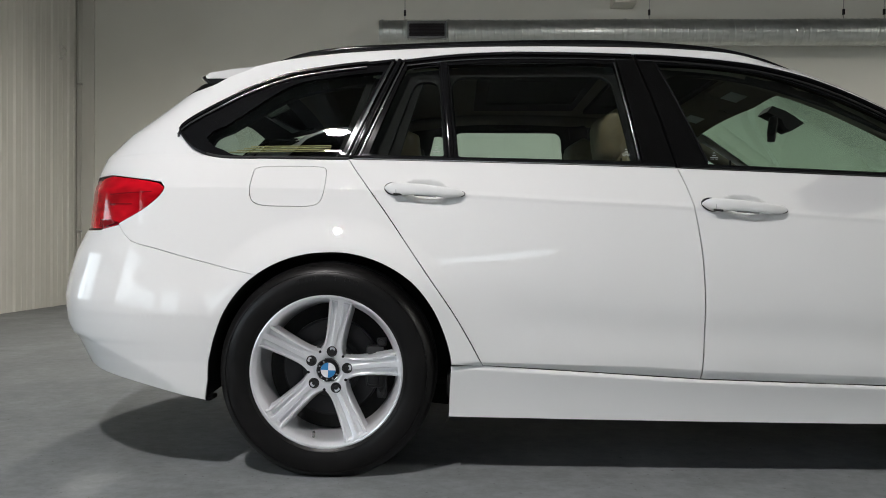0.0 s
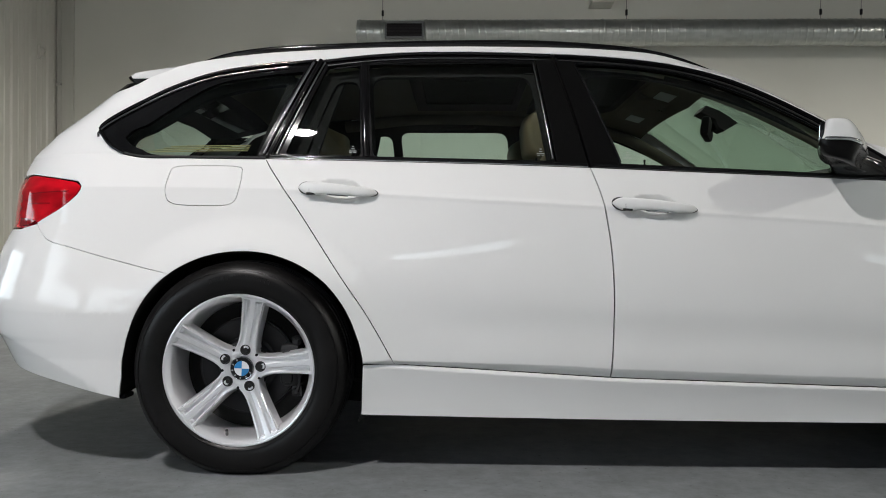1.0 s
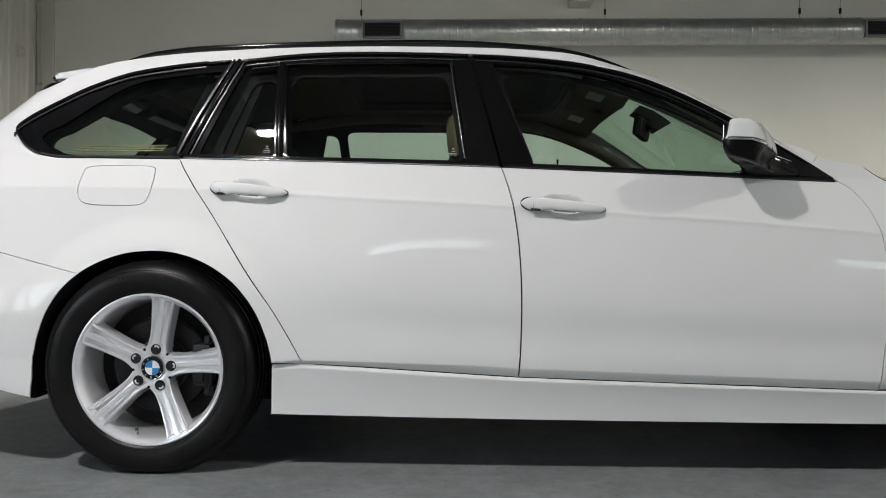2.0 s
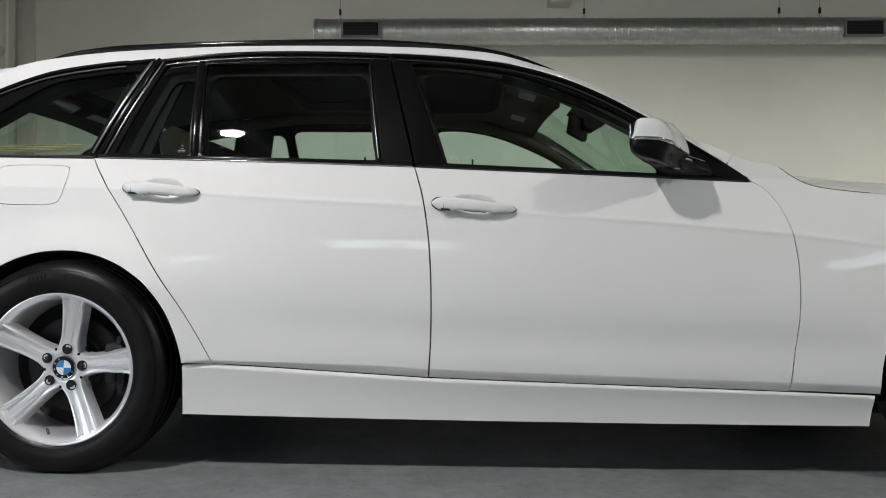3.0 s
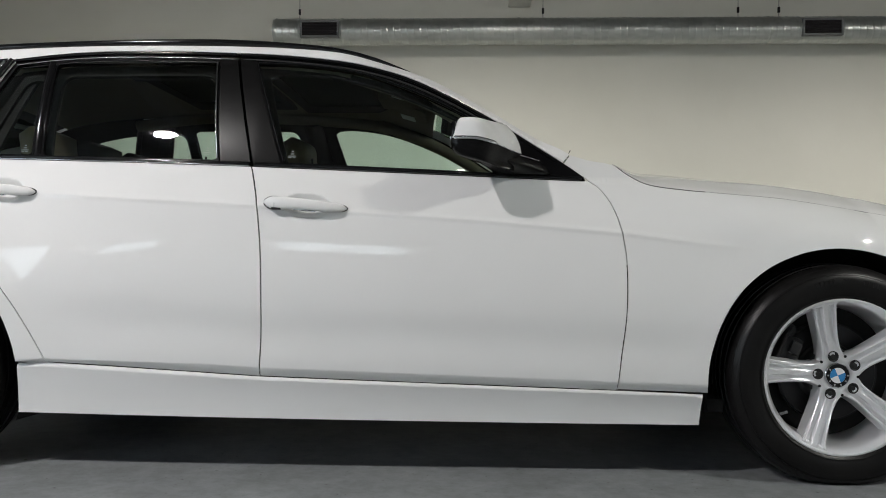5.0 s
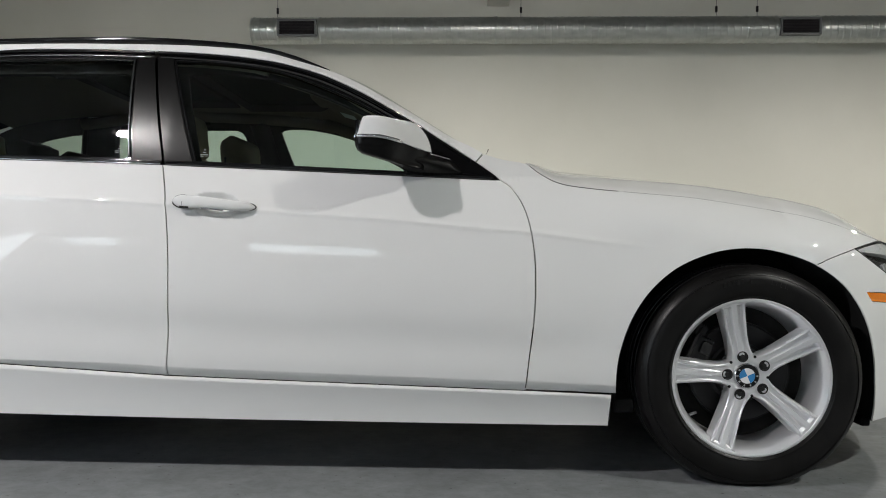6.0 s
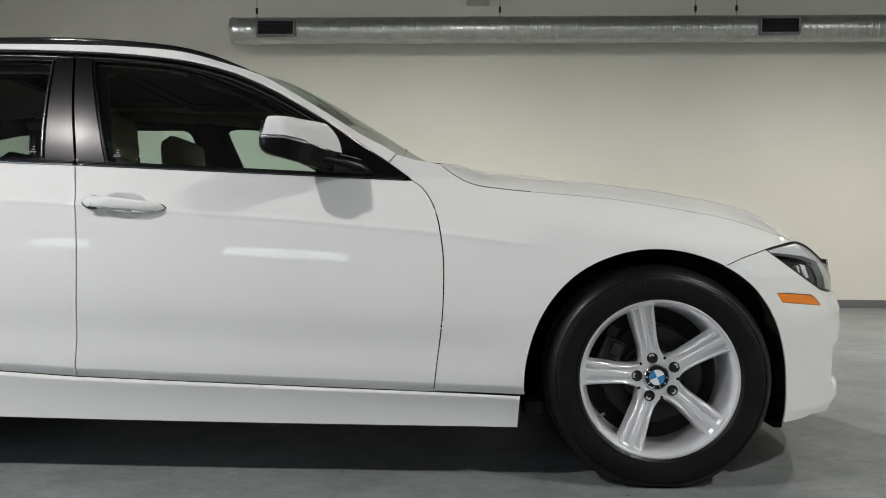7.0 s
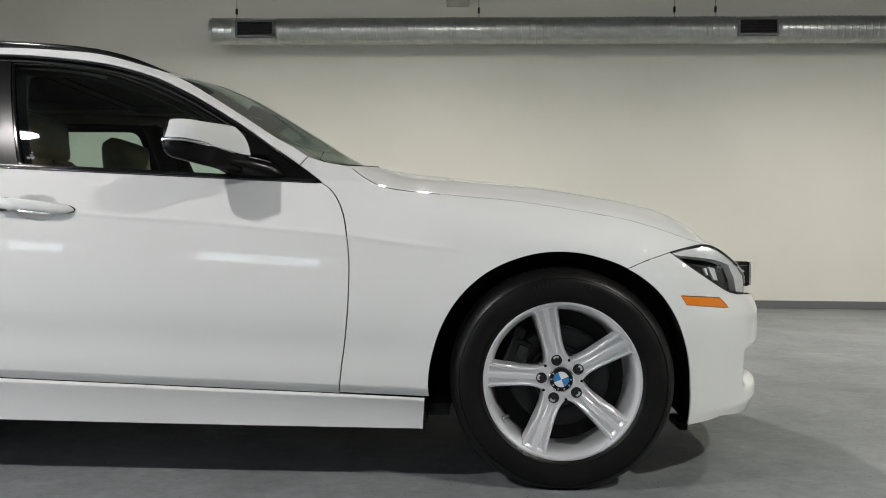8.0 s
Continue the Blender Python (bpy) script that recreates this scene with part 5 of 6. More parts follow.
for i, sign in enumerate((1, -1)):
    mir = part("door_mirror", closed_loft(LOW_RINGS, sign), PILLAR, car, "black lower shell of the door mirror", 50)
    part("mirror_cap", closed_loft(CAP_RINGS, sign), PAINT, mir, "white painted mirror cap", 50)
    edge_line = [(x, y) for x, y in M_PLAN if y < -0.935]
    edge_line.sort()
    strip_line = [(x, (y - 0.0006) * sign, M_SPLIT(x) + 0.001) for x, y in edge_line if x < 1.825]
    part("indicator_strip", tube(bmesh.new(), strip_line, [0.0055] * (len(strip_line) - 1) + [0.0025], 8), CHROME, mir, "bright indicator strip", 60)
    bright = [(1.826, -0.9345, 0.971), (1.853, -0.876, 0.964), (1.873, -0.838, 0.960), (1.905, -0.818, 0.954), (1.937, -0.802, 0.9465)]
    part("bright_line", tube(bmesh.new(), [(x, y * sign, z) for x, y, z in bright], 0.0014, 6), CHROME, mir, "thin bright line along the arm", 60)
    rings = [arm_ring(-0.895, 1.775, 1.825, 0.938, 0.958), arm_ring(-0.878, 1.757, 1.850, 0.928, 0.962, 0.004), arm_ring(-0.850, 1.757, 1.878, 0.924, 0.963, 0.008), arm_ring(-0.825, 1.772, 1.912, 0.918, 0.958, 0.012), arm_ring(-0.803, 1.788, 1.955, 0.908, 0.950, 0.016), arm_ring(-0.790, 1.795, 1.985, 0.900, 0.945, 0.022), arm_ring(-0.758, 1.800, 2.000, 0.897, 0.942, 0.025)]
    part("mirror_arm", closed_loft(rings, sign), PILLAR, mir, "", 60)
    place = Matrix.Translation((1.7085, -0.902 * sign, 0)) @ Matrix.Rotation(-math.atan(0.43) * sign, 4, "Z")
    rim = box(bmesh.new(), -0.003, 0.008, -0.079, 0.079, 0.962, 1.038, 0.003)
    rim.transform(place)
    part("mirror_rim", rim, GLOSS_BLACK, mir, "", 60)
    bm = box(bmesh.new(), -0.0050, -0.0028, -0.070, 0.070, 0.968, 1.032, 0.0008)
    bm.transform(place)
    part("mirror_glass", bm, MIRROR, mir, "mirror glass")
sail = panel("mirror_sail", chain(line((1.838, 0.914), (2.078, 0.897)), line((2.078, 0.897), (2.010, 0.945), 5), line((2.010, 0.945), (1.838, 1.053)), line((1.838, 1.053), (1.838, 0.914))), BLACK, car, "black triangular mirror base", off=0.004, gap=0.001, depth=0.01)
for i in (0, 1):
    sail[i].parent = front_doors[i]

# wheels
def make_wheel(name, turn, valve, brake):
    w = empty(name)
    n = 96
    bm = bmesh.new()
    prof = [(0.223, 0.094), (0.229, 0.103), (0.238, 0.108), (0.252, 0.113), (0.268, 0.1145), (0.284, 0.1125), (0.297, 0.103), (0.306, 0.093), (0.311, 0.084), (0.314, 0.074), (0.3155, 0.062), (0.309, 0.060), (0.309, 0.054), (0.3165, 0.052), (0.3175, 0.026), (0.310, 0.024), (0.310, 0.016), (0.318, 0.014)]
    prof = [(0.223 + (r - 0.223) * 1.105, a) for r, a in prof]
    prof = prof + [(r, -a) for r, a in prof[::-1]]
    rings = lathe(bm, prof, n, True)
    for v in bm.verts:
        if v.co.z < -AXLE + 0.002:
            d = -AXLE + 0.002 - v.co.z
            v.co.z = -AXLE + 0.0005
            v.co.y += math.copysign(min(d, 0.01) * 0.4, v.co.y)
    part("tyre", bm, RUBBER, w, "black rubber tyre", 35)
    # shoulder blocks, moulded band and raised marks on the sidewall
    bm = bmesh.new()
    for k in range(72):
        a = 2 * math.pi * k / 72
        c, s_ = math.cos(a), math.sin(a)
        if s_ < -0.93:
            continue
        b = bmesh.new()
        box(b, 0.3050, 0.3155, -0.0930, -0.074, -0.0095, 0.0095, 0.0015)
        b.transform(Matrix.Rotation(-a, 4, "Y"))
        tmp = bpy.data.meshes.new("tmp")
        b.to_mesh(tmp)
        b.free()
        bm.from_mesh(tmp)
        bpy.data.meshes.remove(tmp)
    part("shoulder_tread", bm, RUBBER, w)
    bm = bmesh.new()
    lathe(bm, [(0.2345, 0.1075), (0.2355, 0.1092), (0.237, 0.1095), (0.2385, 0.1098)], n)
    lathe(bm, [(0.297, 0.1085), (0.2975, 0.1105), (0.2995, 0.1095), (0.300, 0.1065)], n)
    part("moulded_ring", bm, RUBBER, w, "", 50)
    for start, count, wide in ((70, 4, 1.6), (84, 1, 8.0), (96, 5, 1.5)):
        for k in range(count):
            a0 = radians(start + k * (wide + 1.1))
            bm = bmesh.new()
            vs = []
            for r in (0.272, 0.285):
                for a in np.linspace(a0, a0 + radians(wide), 3):
                    vs.append(bm.verts.new((r * math.cos(a), -0.1158, r * math.sin(a))))
            bm.faces.new((vs[0], vs[1], vs[4], vs[3]))
            bm.faces.new((vs[1], vs[2], vs[5], vs[4]))
            r = bmesh.ops.extrude_face_region(bm, geom=bm.faces[:])
            for v in r["geom"]:
                if isinstance(v, bmesh.types.BMVert):
                    v.co.y += 0.004
            part("moulded_mark", bm, MARK, w)
    # rim
    bm = bmesh.new()
    lathe(bm, [(0.2275, 0.090), (0.2290, 0.0985), (0.2280, 0.1020), (0.2245, 0.1030), (0.2205, 0.1015), (0.2180, 0.0975), (0.2130, 0.090), (0.2080, 0.080), (0.2045, 0.062), (0.2020, 0.035), (0.198, -0.02), (0.196, -0.085), (0.222, -0.10)], n)
    rim = part("rim", bm, ALLOY, w, "silver five-spoke alloy rim", 35)
    # spokes: lofted across a ridged section
    sect = ((-1.22, -0.042), (-1.10, -0.020), (-1.02, -0.0065), (-0.97, -0.0020), (-0.92, -0.0005), (-0.88, 0.0), (-0.80, 0.0), (-0.76, -0.0006), (-0.71, -0.0034), (-0.64, -0.0042), (-0.36, -0.0042), (-0.29, -0.0034), (-0.24, -0.0006), (-0.20, 0.0), (0.0, 0.0002))
    sect = sect + tuple((-a, b) for a, b in sect[-2::-1])
    rr = np.array([0.040, 0.054, 0.066, 0.078, 0.092, 0.115, 0.145, 0.172, 0.190, 0.202, 0.207, 0.2115, 0.216, 0.221])
    half = np.array([0.0400, 0.0340, 0.0300, 0.0277, 0.0268, 0.0272, 0.0290, 0.0310, 0.0324, 0.0338, 0.0350, 0.0372, 0.0425, 0.0530])
    lift = interp(rr, (0.040, 0.062, 0.085, 0.11, 0.14, 0.17, 0.195, 0.212, 0.221), (0.0620, 0.0640, 0.067, 0.0715, 0.078, 0.085, 0.092, 0.0975, 0.0995))
    groove = interp(rr, (0.05, 0.066, 0.08, 0.11, 0.145, 0.19, 0.207, 0.2115, 0.221), (0.0, 0.3, 0.9, 1.7, 2.5, 3.4, 3.7, 0.4, 0.0))
    for k in range(5):
        a = radians(turn + 72 * k)
        er, et = Vector((math.cos(a), 0, math.sin(a))), Vector((-math.sin(a), 0, math.cos(a)))
        bm = bmesh.new()
        rows_ = []
        for r, h, l, gr in zip(rr, half, lift, groove):
            rows_.append([bm.verts.new(er * r + et * (c * h) + Vector((0, -(l + (d if c * c > 0.95 else d * gr)), 0))) for c, d in sect])
        for p, q_ in zip(rows_, rows_[1:]):
            for j in range(len(sect) - 1):
                bm.faces.new((p[j], p[j + 1], q_[j + 1], q_[j]))
        part("spoke", bm, ALLOY, w, "", 24)
        # wheel bolt in a pocket, both near-black to imitate the shade inside
        bm = bmesh.new()
        c0 = er * 0.0575
        rg = lathe(bm, [(0.0160, 0.0668), (0.0140, 0.0672), (0.0130, 0.0665), (0.0125, 0.0640), (0.0, 0.0640)], 20)
        bm.transform(Matrix.Translation(c0))
        part("bolt_pocket", bm, SEAL, w, "bolt pocket coloured near-black for the shade in it", 40)
        bm = bmesh.new()
        bmesh.ops.create_cone(bm, segments=6, radius1=0.0075, radius2=0.0065, depth=0.006, cap_ends=True, matrix=Matrix.Translation(c0 + Vector((0, -0.0650, 0))) @ Matrix.Rotation(radians(90), 4, "X"))
        part("wheel_bolt", bm, SEAL, w, "hexagonal wheel bolt, near-black for the shade of its pocket")
        # flat near-black disc in place of a shaded hole
        b2 = a + radians(36)
        bm = bmesh.new()
        bmesh.ops.create_cone(bm, segments=12, radius1=0.0042, radius2=0.0042, depth=0.004, cap_ends=True, matrix=Matrix.Translation((0.060 * math.cos(b2), -0.0615, 0.060 * math.sin(b2))) @ Matrix.Rotation(radians(90), 4, "X"))
        part("hub_hole_shade", bm, CAP_BLACK, w, "near-black disc standing in for a small shaded hole")
    # hub: filleted star between the spokes
    bm = bmesh.new()
    rg = lathe(bm, [(0.073, 0.020), (0.072, 0.050), (0.066, 0.0600), (0.055, 0.0625), (0.042, 0.0630), (0.0385, 0.0600), (0.030, 0.056)], 60)
    bm.faces.new(rg[-1])
    for v in bm.verts:
        r = math.hypot(v.co.x, v.co.z)
        if r > 0.05:
            a = math.atan2(v.co.z, v.co.x)
            k = 1 + 0.13 * math.cos(5 * (a - radians(turn))) * (r - 0.05) / 0.023
            v.co.x *= k
            v.co.z *= k
    part("hub", bm, ALLOY, w, "", 50)
    cap = bmesh.new()
    rg = lathe(cap, [(0.0365, 0.056), (0.0365, 0.0640), (0.0345, 0.0658), (0.0335, 0.0655)], 48)
    part("hub_cap", cap, CHROME, w, "round hub cap with blue and white quarters", 40)
    bm = bmesh.new()
    rg = lathe(bm, [(0.0336, 0.0652), (0.0226, 0.0660)], 48)
    part("badge_ring", bm, CAP_BLACK, w, "black badge ring")
    for k in range(4):
        bm = bmesh.new()
        a0 = radians(turn + 9 + 90 * k)
        vs = [bm.verts.new((0, -0.0662, 0))] + [bm.verts.new((0.0225 * math.cos(a), -0.0660, 0.0225 * math.sin(a))) for a in np.linspace(a0, a0 + math.pi / 2, 10)]
        bm.faces.new(vs)
        part("badge_quarter", bm, BLUE if k % 2 == 0 else WHITE, w, "blue badge quarter" if k % 2 == 0 else "white badge quarter")
    for k in range(7):
        a0 = radians(turn + 40 + 36 * k)
        b = box(bmesh.new(), 0.0255, 0.0315, -0.0672, -0.0656, -0.0022, 0.0022)
        b.transform(Matrix.Rotation(-a0, 4, "Y"))
        part("badge_mark", b, CHROME, w, "small silver mark")
    # valve
    a0 = radians(valve)
    bm = tube(bmesh.new(), [(0.203 * math.cos(a0), -0.072, 0.203 * math.sin(a0)), (0.186 * math.cos(a0), -0.086, 0.186 * math.sin(a0))], 0.0045, 10)
    part("valve", bm, SATIN_METAL, w, "", 50)
    # brake
    bm = bmesh.new()
    rg = lathe(bm, [(0.050, 0.034), (0.0755, 0.030), (0.078, 0.010), (0.082, -0.002), (0.090, -0.003), (0.0915, -0.006), (0.094, -0.004), (0.143, -0.004), (0.146, -0.007), (0.150, -0.005), (0.151, -0.026), (0.08, -0.026)], 64)
    part("brake_disc", bm, DISC, w, "grey cast-iron brake disc", 40)
    bm = bmesh.new()
    box(bm, 0.108, 0.168, -0.036, 0.030, -0.060, 0.070, 0.016)
    box(bm, 0.116, 0.150, -0.050, -0.034, -0.048, -0.008, 0.010)
    box(bm, 0.116, 0.150, -0.050, -0.034, 0.012, 0.052, 0.010)
    box(bm, 0.142, 0.176, -0.026, 0.0, -0.092, -0.056, 0.009)
    box(bm, 0.142, 0.172, -0.026, 0.0, 0.066, 0.094, 0.009)
    tube(bm, [(0.156, -0.030, -0.082), (0.170, -0.040, -0.050), (0.172, -0.040, 0.040)], 0.005, 8)
    for z in (-0.074, 0.080):
        bmesh.ops.create_cone(bm, segments=12, radius1=0.009, radius2=0.008, depth=0.012, cap_ends=True, matrix=Matrix.Translation((0.157, -0.030, z)) @ Matrix.Rotation(radians(90), 4, "X"))
    bm.transform(Matrix.Rotation(radians(-brake), 4, "Y"))
    part("brake_caliper", bm, CALIPER, w, "dark brake caliper", 40)
    bm = bmesh.new()
    rg = lathe(bm, [(0.196, -0.030), (0.13, -0.038), (0.02, -0.040)], 48)
    bm.faces.new(rg[-1])
    part("dust_shield", bm, UNDER, w)
    return w


def place_wheel(w, x, y, side):
    w.parent = car
    w.matrix_local = pose(x, y, AXLE, 0, 0, 0 if side < 0 else 180)
    return w


rear_wheel = place_wheel(make_wheel("rear_wheel", 78.5, 258, 0), 0, -0.7915, -1)
front_wheel = place_wheel(make_wheel("front_wheel", 104, 214, 158), WHEELBASE, -0.784, -1)
for w, x, y in ((rear_wheel, 0, 0.7915), (front_wheel, WHEELBASE, 0.784)):
    place_wheel(copy_thing(w, pose(0, 0, 0)), x, y, 1)

# wheel housings and floor pan
for x, r in ((0, R_REAR), (WHEELBASE, R_FRONT)):
    for sign in (1, -1):
        bm = bmesh.new()
        rings = []
        line_ = [arch_line(0, (-24, 0.385), (-2, 0.372), (20, 0.368), (46, 0.371), (70, 0.364), (92, 0.359), (126, 0.361), (135, 0.360), (160, 0.352), (172, 0.353), (183, 0.355), (192, 0.370)),
                 arch_line(WHEELBASE, (-19, 0.395), (-16, 0.392), (-1, 0.376), (9.5, 0.376), (20, 0.377), (31, 0.380), (43, 0.382), (60.7, 0.378), (88, 0.376), (111, 0.379), (124, 0.383), (152, 0.383), (166, 0.382), (195, 0.388))][x > 1]
        angles = [math.atan2(pz - HUB, px - x) for px, pz in line_]
        radii = [math.hypot(pz - HUB, px - x) + 0.001 for px, pz in line_]
        ys = [float(surface(*skin([p])[0])[1]) + 0.004 for p in line_]
        for inner in (0, 0.10, 0.36):
            rings.append([bm.verts.new((x + (rr + 0.1 * inner) * math.cos(a), min(yy + inner, -0.50) * sign, HUB + (rr + 0.1 * inner) * math.sin(a))) for a, rr, yy in zip(angles, radii, ys)])
        for a, b in zip(rings, rings[1:]):
            for k in range(len(angles) - 1):
                bm.faces.new((a[k], a[k + 1], b[k + 1], b[k]))
        bm.faces.new(rings[-1])
        part("wheel_housing", bm, UNDER, car, "", 40)
# rear_floor_side and rear_valance are added to stop light leaking under the bumper
for name, x0, x1, y, z0, z1 in (("floor_pan", 0.37, 2.42, 0.84, 0.166, 0.26), ("rear_floor", -0.66, 0.37, 0.49, 0.28, 0.36), ("engine_tray", 2.42, 3.40, 0.52, 0.166, 0.26), ("rear_floor_side", -0.66, -0.385, 0.72, 0.262, 0.36), ("rear_valance", -0.88, -0.66, 0.50, 0.28, 0.36), ("front_tray_side", 3.21, 3.36, 0.70, 0.20, 0.26)):
    part(name, box(bmesh.new(), x0, x1, -y, y, z0, z1, 0.02), UNDER, car)
for x in (0.0, WHEELBASE):
    part("axle", tube(bmesh.new(), [(x, -0.74, HUB), (x, 0.74, HUB)], 0.04), UNDER, car)
for sign in (1, -1):
    b = bmesh.new()
    box(b, 3.162, 3.190, min(-0.80 * sign, -0.68 * sign), max(-0.80 * sign, -0.68 * sign), 0.158, 0.185, 0.008)
    part("air_deflector", b, BLACK, car, "black rubber air deflector")
    b = bmesh.new()
    box(b, 2.4255, 2.484, min(-0.835 * sign, -0.55 * sign), max(-0.835 * sign, -0.55 * sign), 0.196, 0.235, 0.006)
    part("liner_foot", b, UNDER, car, "dark foot of the wheel arch liner")
    b = bmesh.new()
    box(b, -0.372, -0.352, min(-0.865 * sign, -0.80 * sign), max(-0.865 * sign, -0.80 * sign), 0.218, 0.232, 0.005)
    part("arch_lip", b, BLACK, car, "black arch lip")
    b = bmesh.new()
    box(b, 0.355, 0.42, min(-0.78 * sign, -0.60 * sign), max(-0.78 * sign, -0.60 * sign), 0.215, 0.28, 0.015)
    tube(b, [(0.30, -0.72 * sign, 0.262), (0.352, -0.72 * sign, 0.258)], 0.010)
    part("jacking_point", b, UNDER, car)

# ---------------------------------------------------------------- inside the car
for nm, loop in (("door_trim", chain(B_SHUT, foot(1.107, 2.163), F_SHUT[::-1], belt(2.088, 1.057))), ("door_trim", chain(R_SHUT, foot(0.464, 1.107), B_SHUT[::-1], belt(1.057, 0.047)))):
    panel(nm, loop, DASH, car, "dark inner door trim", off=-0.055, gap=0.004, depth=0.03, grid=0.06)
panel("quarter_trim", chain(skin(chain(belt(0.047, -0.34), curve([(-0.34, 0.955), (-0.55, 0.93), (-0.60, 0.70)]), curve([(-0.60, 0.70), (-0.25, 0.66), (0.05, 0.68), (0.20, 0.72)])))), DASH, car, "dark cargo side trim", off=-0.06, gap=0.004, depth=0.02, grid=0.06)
liner = []
for x in np.linspace(-0.26, 1.548, 44):
    row = crown(x, edge_at(ROOF_TOP, x) - 0.035, float(interp(x, (-0.3, 0.0, 0.6, 1.56), (0.03, 0.040, 0.045, 0.040))))
    lead = 0.05 * max(0.0, (x - 1.2) / 0.348)
    liner.append([(a + lead * (j / 13) ** 1.3, b * 0.93, c) for j, (a, b, c) in enumerate(row)])
loft("headliner", liner, LINER, car, "grey fabric headliner", 0.004)
for x0, x1 in ((0.46, 0.92), (0.97, 1.36)):
    zt = edge_at(ROOF_TOP, (x0 + x1) / 2) - 0.032
    b = bmesh.new()
    for q in ((x0, x1, -0.43, -0.33), (x0, x1, 0.27, 0.43), (x0, x0 + 0.05, -0.33, 0.27), (x1 - 0.03, x1, -0.33, 0.27)):
        box(b, *q, zt, zt + 0.02, 0.003)
    opening = part("roof_window", b, ROOF_FRAME, car, "black frame of the glass roof panel")
    part("pane", box(bmesh.new(), x0 + 0.05, x1 - 0.03, -0.33, 0.27, zt + 0.008, zt + 0.018), ROOF_GLASS, opening, "dark green roof glass")
for sign in (1, -1):
    pts = surface(*np.array([(x, edge_at(ROOF_LOW, x) + 0.002) for x in np.linspace(0.10, 1.34, 30)]).T, -0.055)
    part("roof_side_trim", tube(bmesh.new(), [(a, b * sign, c) for a, b, c in pts], 0.034, 10, 0.8), LINER, car, "grey trim along the roof side", 60)
    pts = surface(*np.array([(x, edge_at(ROOF_LOW, x) + 0.018) for x in np.linspace(1.30, 2.0, 20)]).T, -0.062)
    part("pillar_trim", tube(bmesh.new(), [(a, b * sign, c) for a, b, c in pts], 0.033, 12, 0.8), LINER, car, "grey windscreen pillar trim", 60)
    pts = surface(*np.array(line((1.04, 0.93), (0.965, 1.31))).T, -0.055)
    part("pillar_trim", tube(bmesh.new(), [(a, b * sign, c) for a, b, c in pts], 0.045, 10), DASH, car, "dark centre pillar trim", 60)
    part("grab_handle", tube(bmesh.new(), [(0.56, 0.545 * sign, 1.268), (0.575, 0.525 * sign, 1.258), (0.72, 0.525 * sign, 1.258), (0.735, 0.545 * sign, 1.268)], 0.009, 10), DASH, car, "dark grab handle above the door", 60)
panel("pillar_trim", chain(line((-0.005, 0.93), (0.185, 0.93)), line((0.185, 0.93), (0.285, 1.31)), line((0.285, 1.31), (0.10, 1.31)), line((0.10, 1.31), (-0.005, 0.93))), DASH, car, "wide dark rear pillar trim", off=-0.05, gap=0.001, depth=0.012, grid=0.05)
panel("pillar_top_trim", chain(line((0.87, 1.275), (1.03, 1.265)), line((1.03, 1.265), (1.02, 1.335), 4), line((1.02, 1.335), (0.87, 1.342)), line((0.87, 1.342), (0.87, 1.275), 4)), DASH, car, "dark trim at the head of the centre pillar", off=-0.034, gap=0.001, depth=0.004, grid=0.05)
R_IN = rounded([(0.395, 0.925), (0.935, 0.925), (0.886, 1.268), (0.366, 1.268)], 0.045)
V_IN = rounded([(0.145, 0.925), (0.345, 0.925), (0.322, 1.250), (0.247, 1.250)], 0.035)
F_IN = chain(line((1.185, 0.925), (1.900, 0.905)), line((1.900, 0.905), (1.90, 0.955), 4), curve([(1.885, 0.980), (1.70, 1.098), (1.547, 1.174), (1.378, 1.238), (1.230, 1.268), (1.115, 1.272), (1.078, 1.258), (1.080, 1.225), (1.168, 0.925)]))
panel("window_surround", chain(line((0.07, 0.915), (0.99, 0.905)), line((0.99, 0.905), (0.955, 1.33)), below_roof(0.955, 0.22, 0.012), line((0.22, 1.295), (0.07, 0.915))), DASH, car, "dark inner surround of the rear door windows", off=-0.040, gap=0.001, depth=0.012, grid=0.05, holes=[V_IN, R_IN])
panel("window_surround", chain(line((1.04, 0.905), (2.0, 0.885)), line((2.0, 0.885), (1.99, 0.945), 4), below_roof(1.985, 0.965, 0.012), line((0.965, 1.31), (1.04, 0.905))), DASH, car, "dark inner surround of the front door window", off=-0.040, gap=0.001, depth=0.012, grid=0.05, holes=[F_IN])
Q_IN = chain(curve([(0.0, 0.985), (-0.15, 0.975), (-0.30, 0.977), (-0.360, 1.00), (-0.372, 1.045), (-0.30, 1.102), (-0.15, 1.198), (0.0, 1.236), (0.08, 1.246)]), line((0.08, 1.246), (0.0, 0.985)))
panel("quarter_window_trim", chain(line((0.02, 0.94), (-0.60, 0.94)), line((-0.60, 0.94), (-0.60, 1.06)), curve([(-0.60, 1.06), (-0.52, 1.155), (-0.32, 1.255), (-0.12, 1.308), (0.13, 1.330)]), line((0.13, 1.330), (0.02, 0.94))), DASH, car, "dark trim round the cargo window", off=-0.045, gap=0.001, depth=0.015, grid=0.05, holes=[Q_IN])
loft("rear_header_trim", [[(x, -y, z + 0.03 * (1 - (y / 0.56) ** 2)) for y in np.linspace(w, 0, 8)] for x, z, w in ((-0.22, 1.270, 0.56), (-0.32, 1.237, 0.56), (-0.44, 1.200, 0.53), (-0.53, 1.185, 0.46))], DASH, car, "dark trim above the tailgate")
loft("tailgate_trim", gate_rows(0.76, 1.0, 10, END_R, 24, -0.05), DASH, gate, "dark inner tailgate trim")
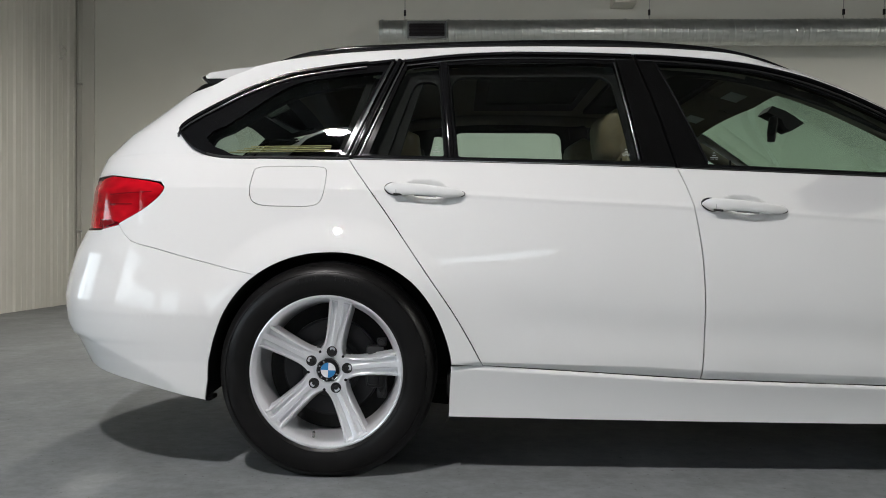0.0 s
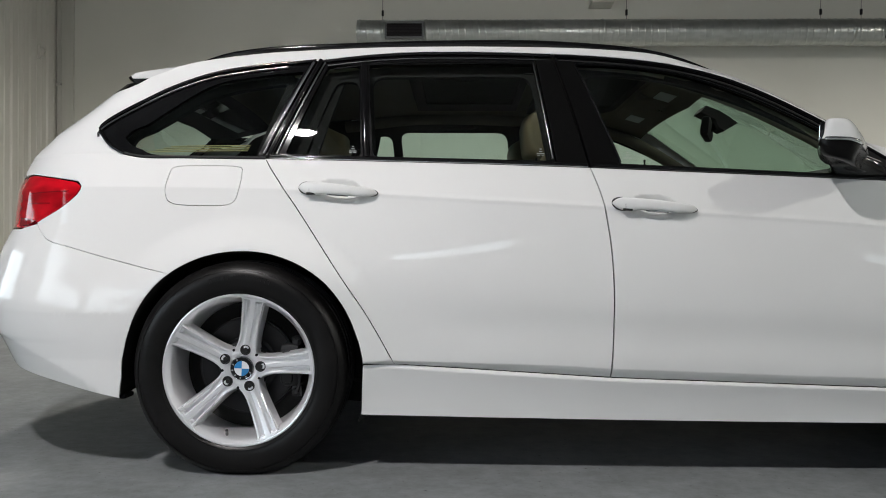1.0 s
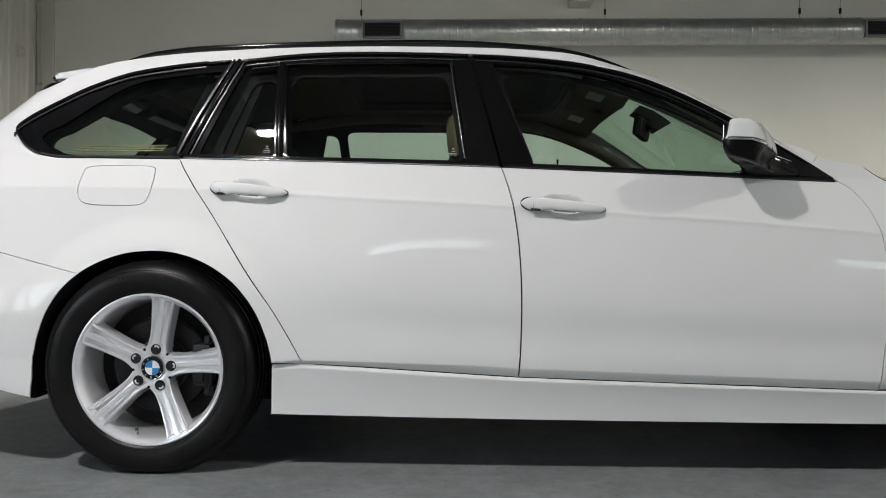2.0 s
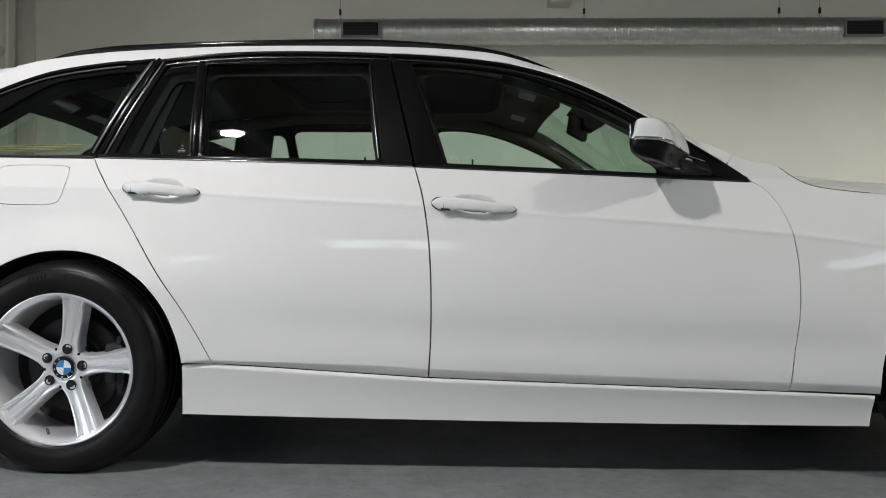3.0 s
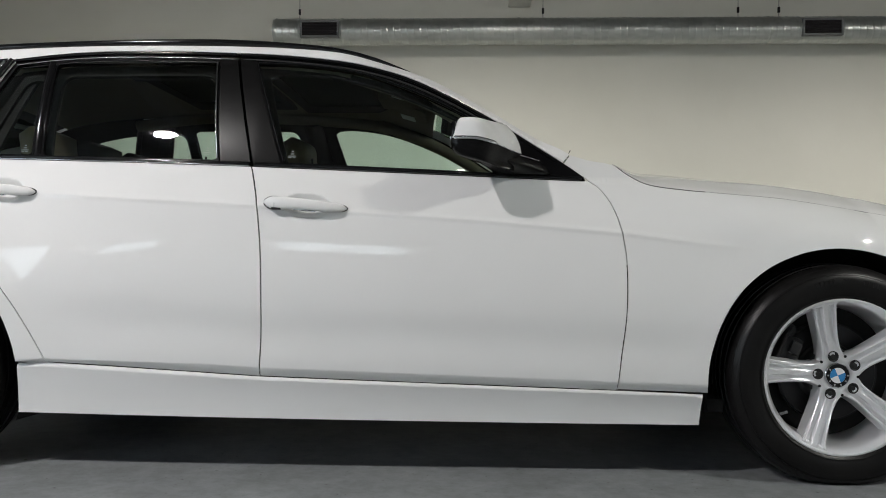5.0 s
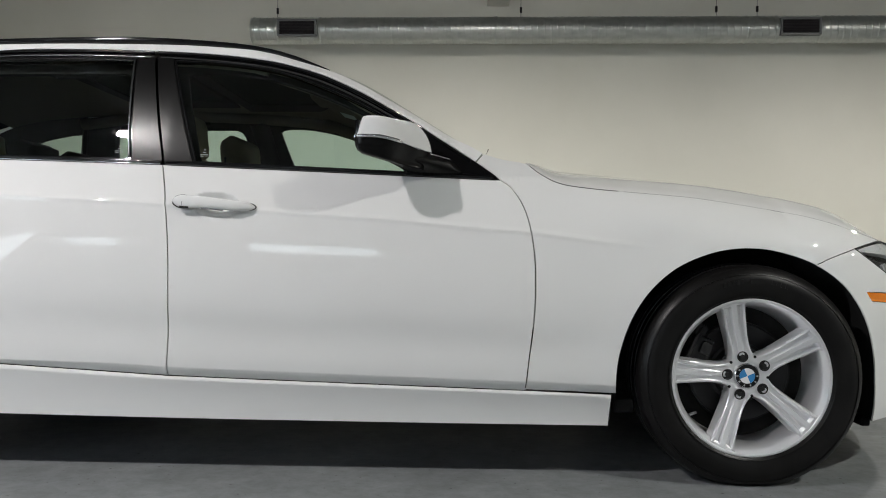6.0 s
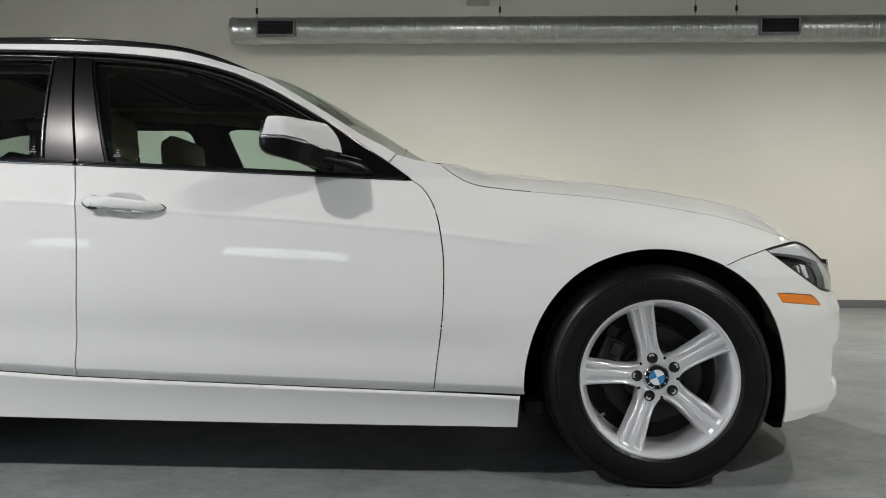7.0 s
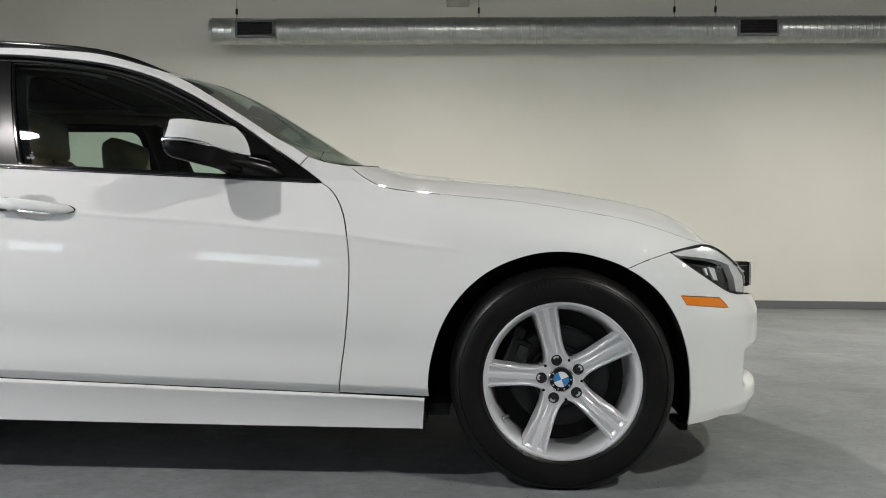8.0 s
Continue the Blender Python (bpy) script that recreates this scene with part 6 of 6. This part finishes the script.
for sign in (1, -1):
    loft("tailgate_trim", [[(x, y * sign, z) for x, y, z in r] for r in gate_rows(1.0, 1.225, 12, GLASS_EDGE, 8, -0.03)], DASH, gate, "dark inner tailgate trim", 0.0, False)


def cushion(pts, half, y0, mat, name, parent, label, fat=0.06):
    """A padded block along side-view points, rounded across."""
    rings = []
    for i, (x, z) in enumerate(pts):
        a = np.array(pts[min(i + 1, len(pts) - 1)]) - np.array(pts[max(i - 1, 0)])
        a = a / np.linalg.norm(a)
        nx, nz = -a[1], a[0]
        t = i / (len(pts) - 1)
        k = min(1, (max(min(t, 1 - t), 0.006) / 0.16) ** 0.5)
        ring = []
        for j in range(20):
            g = 2 * math.pi * j / 20
            c, s_ = math.copysign(abs(math.cos(g)) ** 0.6, math.cos(g)), math.copysign(abs(math.sin(g)) ** 0.6, math.sin(g))
            ring.append((x + nx * fat * s_ * k, y0 + half * c * (0.86 + 0.14 * k), z + nz * fat * s_ * k))
        rings.append(ring)
    return part(name, closed_loft(rings, 1), mat, parent, label, 60)


for y in (-0.36, 0.36):
    seat = cushion(curve([(1.06, 0.42), (1.20, 0.40), (1.38, 0.42), (1.55, 0.45)], 0.03), 0.25, y, BEIGE, "front_seat", car, "beige leather front seat", 0.08)
    cushion(curve([(1.13, 0.44), (1.075, 0.62), (1.01, 0.82), (0.96, 1.01)], 0.03), 0.25, y, BEIGE, "backrest", seat, "beige leather backrest", 0.075)
    cushion(curve([(0.963, 0.985), (0.948, 1.06), (0.941, 1.165)], 0.02), 0.155, y, BEIGE, "headrest", seat, "beige leather headrest", 0.066)
    for d in (-0.06, 0.06):
        part("headrest_post", tube(bmesh.new(), [(0.970, y + d, 0.95), (0.954, y + d, 1.05)], 0.007), CHROME, seat, "", 60)
bench = cushion(curve([(0.43, 0.48), (0.52, 0.47), (0.70, 0.50)], 0.03), 0.62, 0, BEIGE, "rear_bench", car, "beige leather rear bench", 0.08)
cushion(curve([(0.42, 0.52), (0.30, 0.72), (0.20, 0.95)], 0.03), 0.47, 0, BEIGE, "backrest", bench, "beige leather bench backrest", 0.07)
# shade on the middle and far headrests is put into their near-black colour
for y in (-0.38, 0.0, 0.38):
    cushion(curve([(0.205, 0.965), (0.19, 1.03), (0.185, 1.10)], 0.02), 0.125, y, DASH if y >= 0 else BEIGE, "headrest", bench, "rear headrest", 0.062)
cushion(curve([(1.78, 0.60), (1.80, 0.80), (1.92, 0.905), (2.10, 0.90)], 0.03), 0.70, 0, DASH, "dashboard", car, "dark dashboard", 0.055)
bm = bmesh.new()
tube(bm, [(1.56 + 0.07 * math.cos(a), 0.37 + 0.185 * math.sin(a), 0.80 + 0.17 * math.cos(a)) for a in np.linspace(0, 2 * math.pi, 40)], 0.014, 10)
part("steering_wheel", bm, DASH, car, "dark steering wheel", 60)
part("parcel_cover", box(bmesh.new(), -0.62, 0.02, -0.60, 0.60, 0.90, 0.925, 0.01), DASH, car, "dark roller luggage cover")
for k in range(4):
    pts = [(x, -0.728 + 0.012 * k, 0.984 + 0.0072 * k + 0.012 * (x + 0.3) - 0.02 * (x + 0.18) ** 2) for x in np.linspace(-0.34 + 0.02 * k, -0.02, 12)]
    part("trim_slat", tube(bmesh.new(), pts, 0.0019, 6), SLAT_BEIGE, car, "beige slat of the cargo side vent", 60)
bm = bmesh.new()
box(bm, -0.017, 0.017, -0.12, 0.12, -0.038, 0.038, 0.014)
bm.transform(pose(1.672, 0.0, 1.168, 0, 8, -22))
mirror_in = part("inner_mirror", bm, DASH, car, "black interior mirror", 40)
bm = bmesh.new()
tube(bm, [(1.68, 0, 1.17), (1.70, 0, 1.178), (1.725, 0, 1.195)], [0.014, 0.018, 0.024], 10)
wedge = [(1.630, 1.232), (1.652, 1.258), (1.705, 1.238), (1.744, 1.214), (1.780, 1.187), (1.728, 1.156), (1.702, 1.172), (1.690, 1.203)]
rows = [[bm.verts.new((x, y, z)) for x, z in wedge] for y in (-0.048, 0.048)]
bm.faces.new(rows[0])
bm.faces.new(rows[1][::-1])
for k in range(len(wedge)):
    bm.faces.new((rows[0][k - 1], rows[1][k - 1], rows[1][k], rows[0][k]))
bmesh.ops.recalc_face_normals(bm, faces=bm.faces)
part("sensor_housing", bm, DASH, mirror_in, "black sensor housing", 40)
for y in (-0.25, 0.25):
    visor = cushion(curve([(1.37, 1.298), (1.46, 1.275), (1.535, 1.248)], 0.02), 0.16, y, LINER, "sun_visor", car, "grey sun visor", 0.010)
    bm = box(bmesh.new(), -0.032, 0.032, -0.06, 0.06, -0.001, 0.001, 0.0005)
    bm.transform(pose(1.45, y + 0.07, 1.2655, 0, 16, 0))
    part("visor_label", bm, STAMP, visor, "pale notice label")
part("roof_console", box(bmesh.new(), 1.36, 1.52, -0.11, 0.11, 1.265, 1.32, 0.015), LINER, car, "grey overhead console", 40)
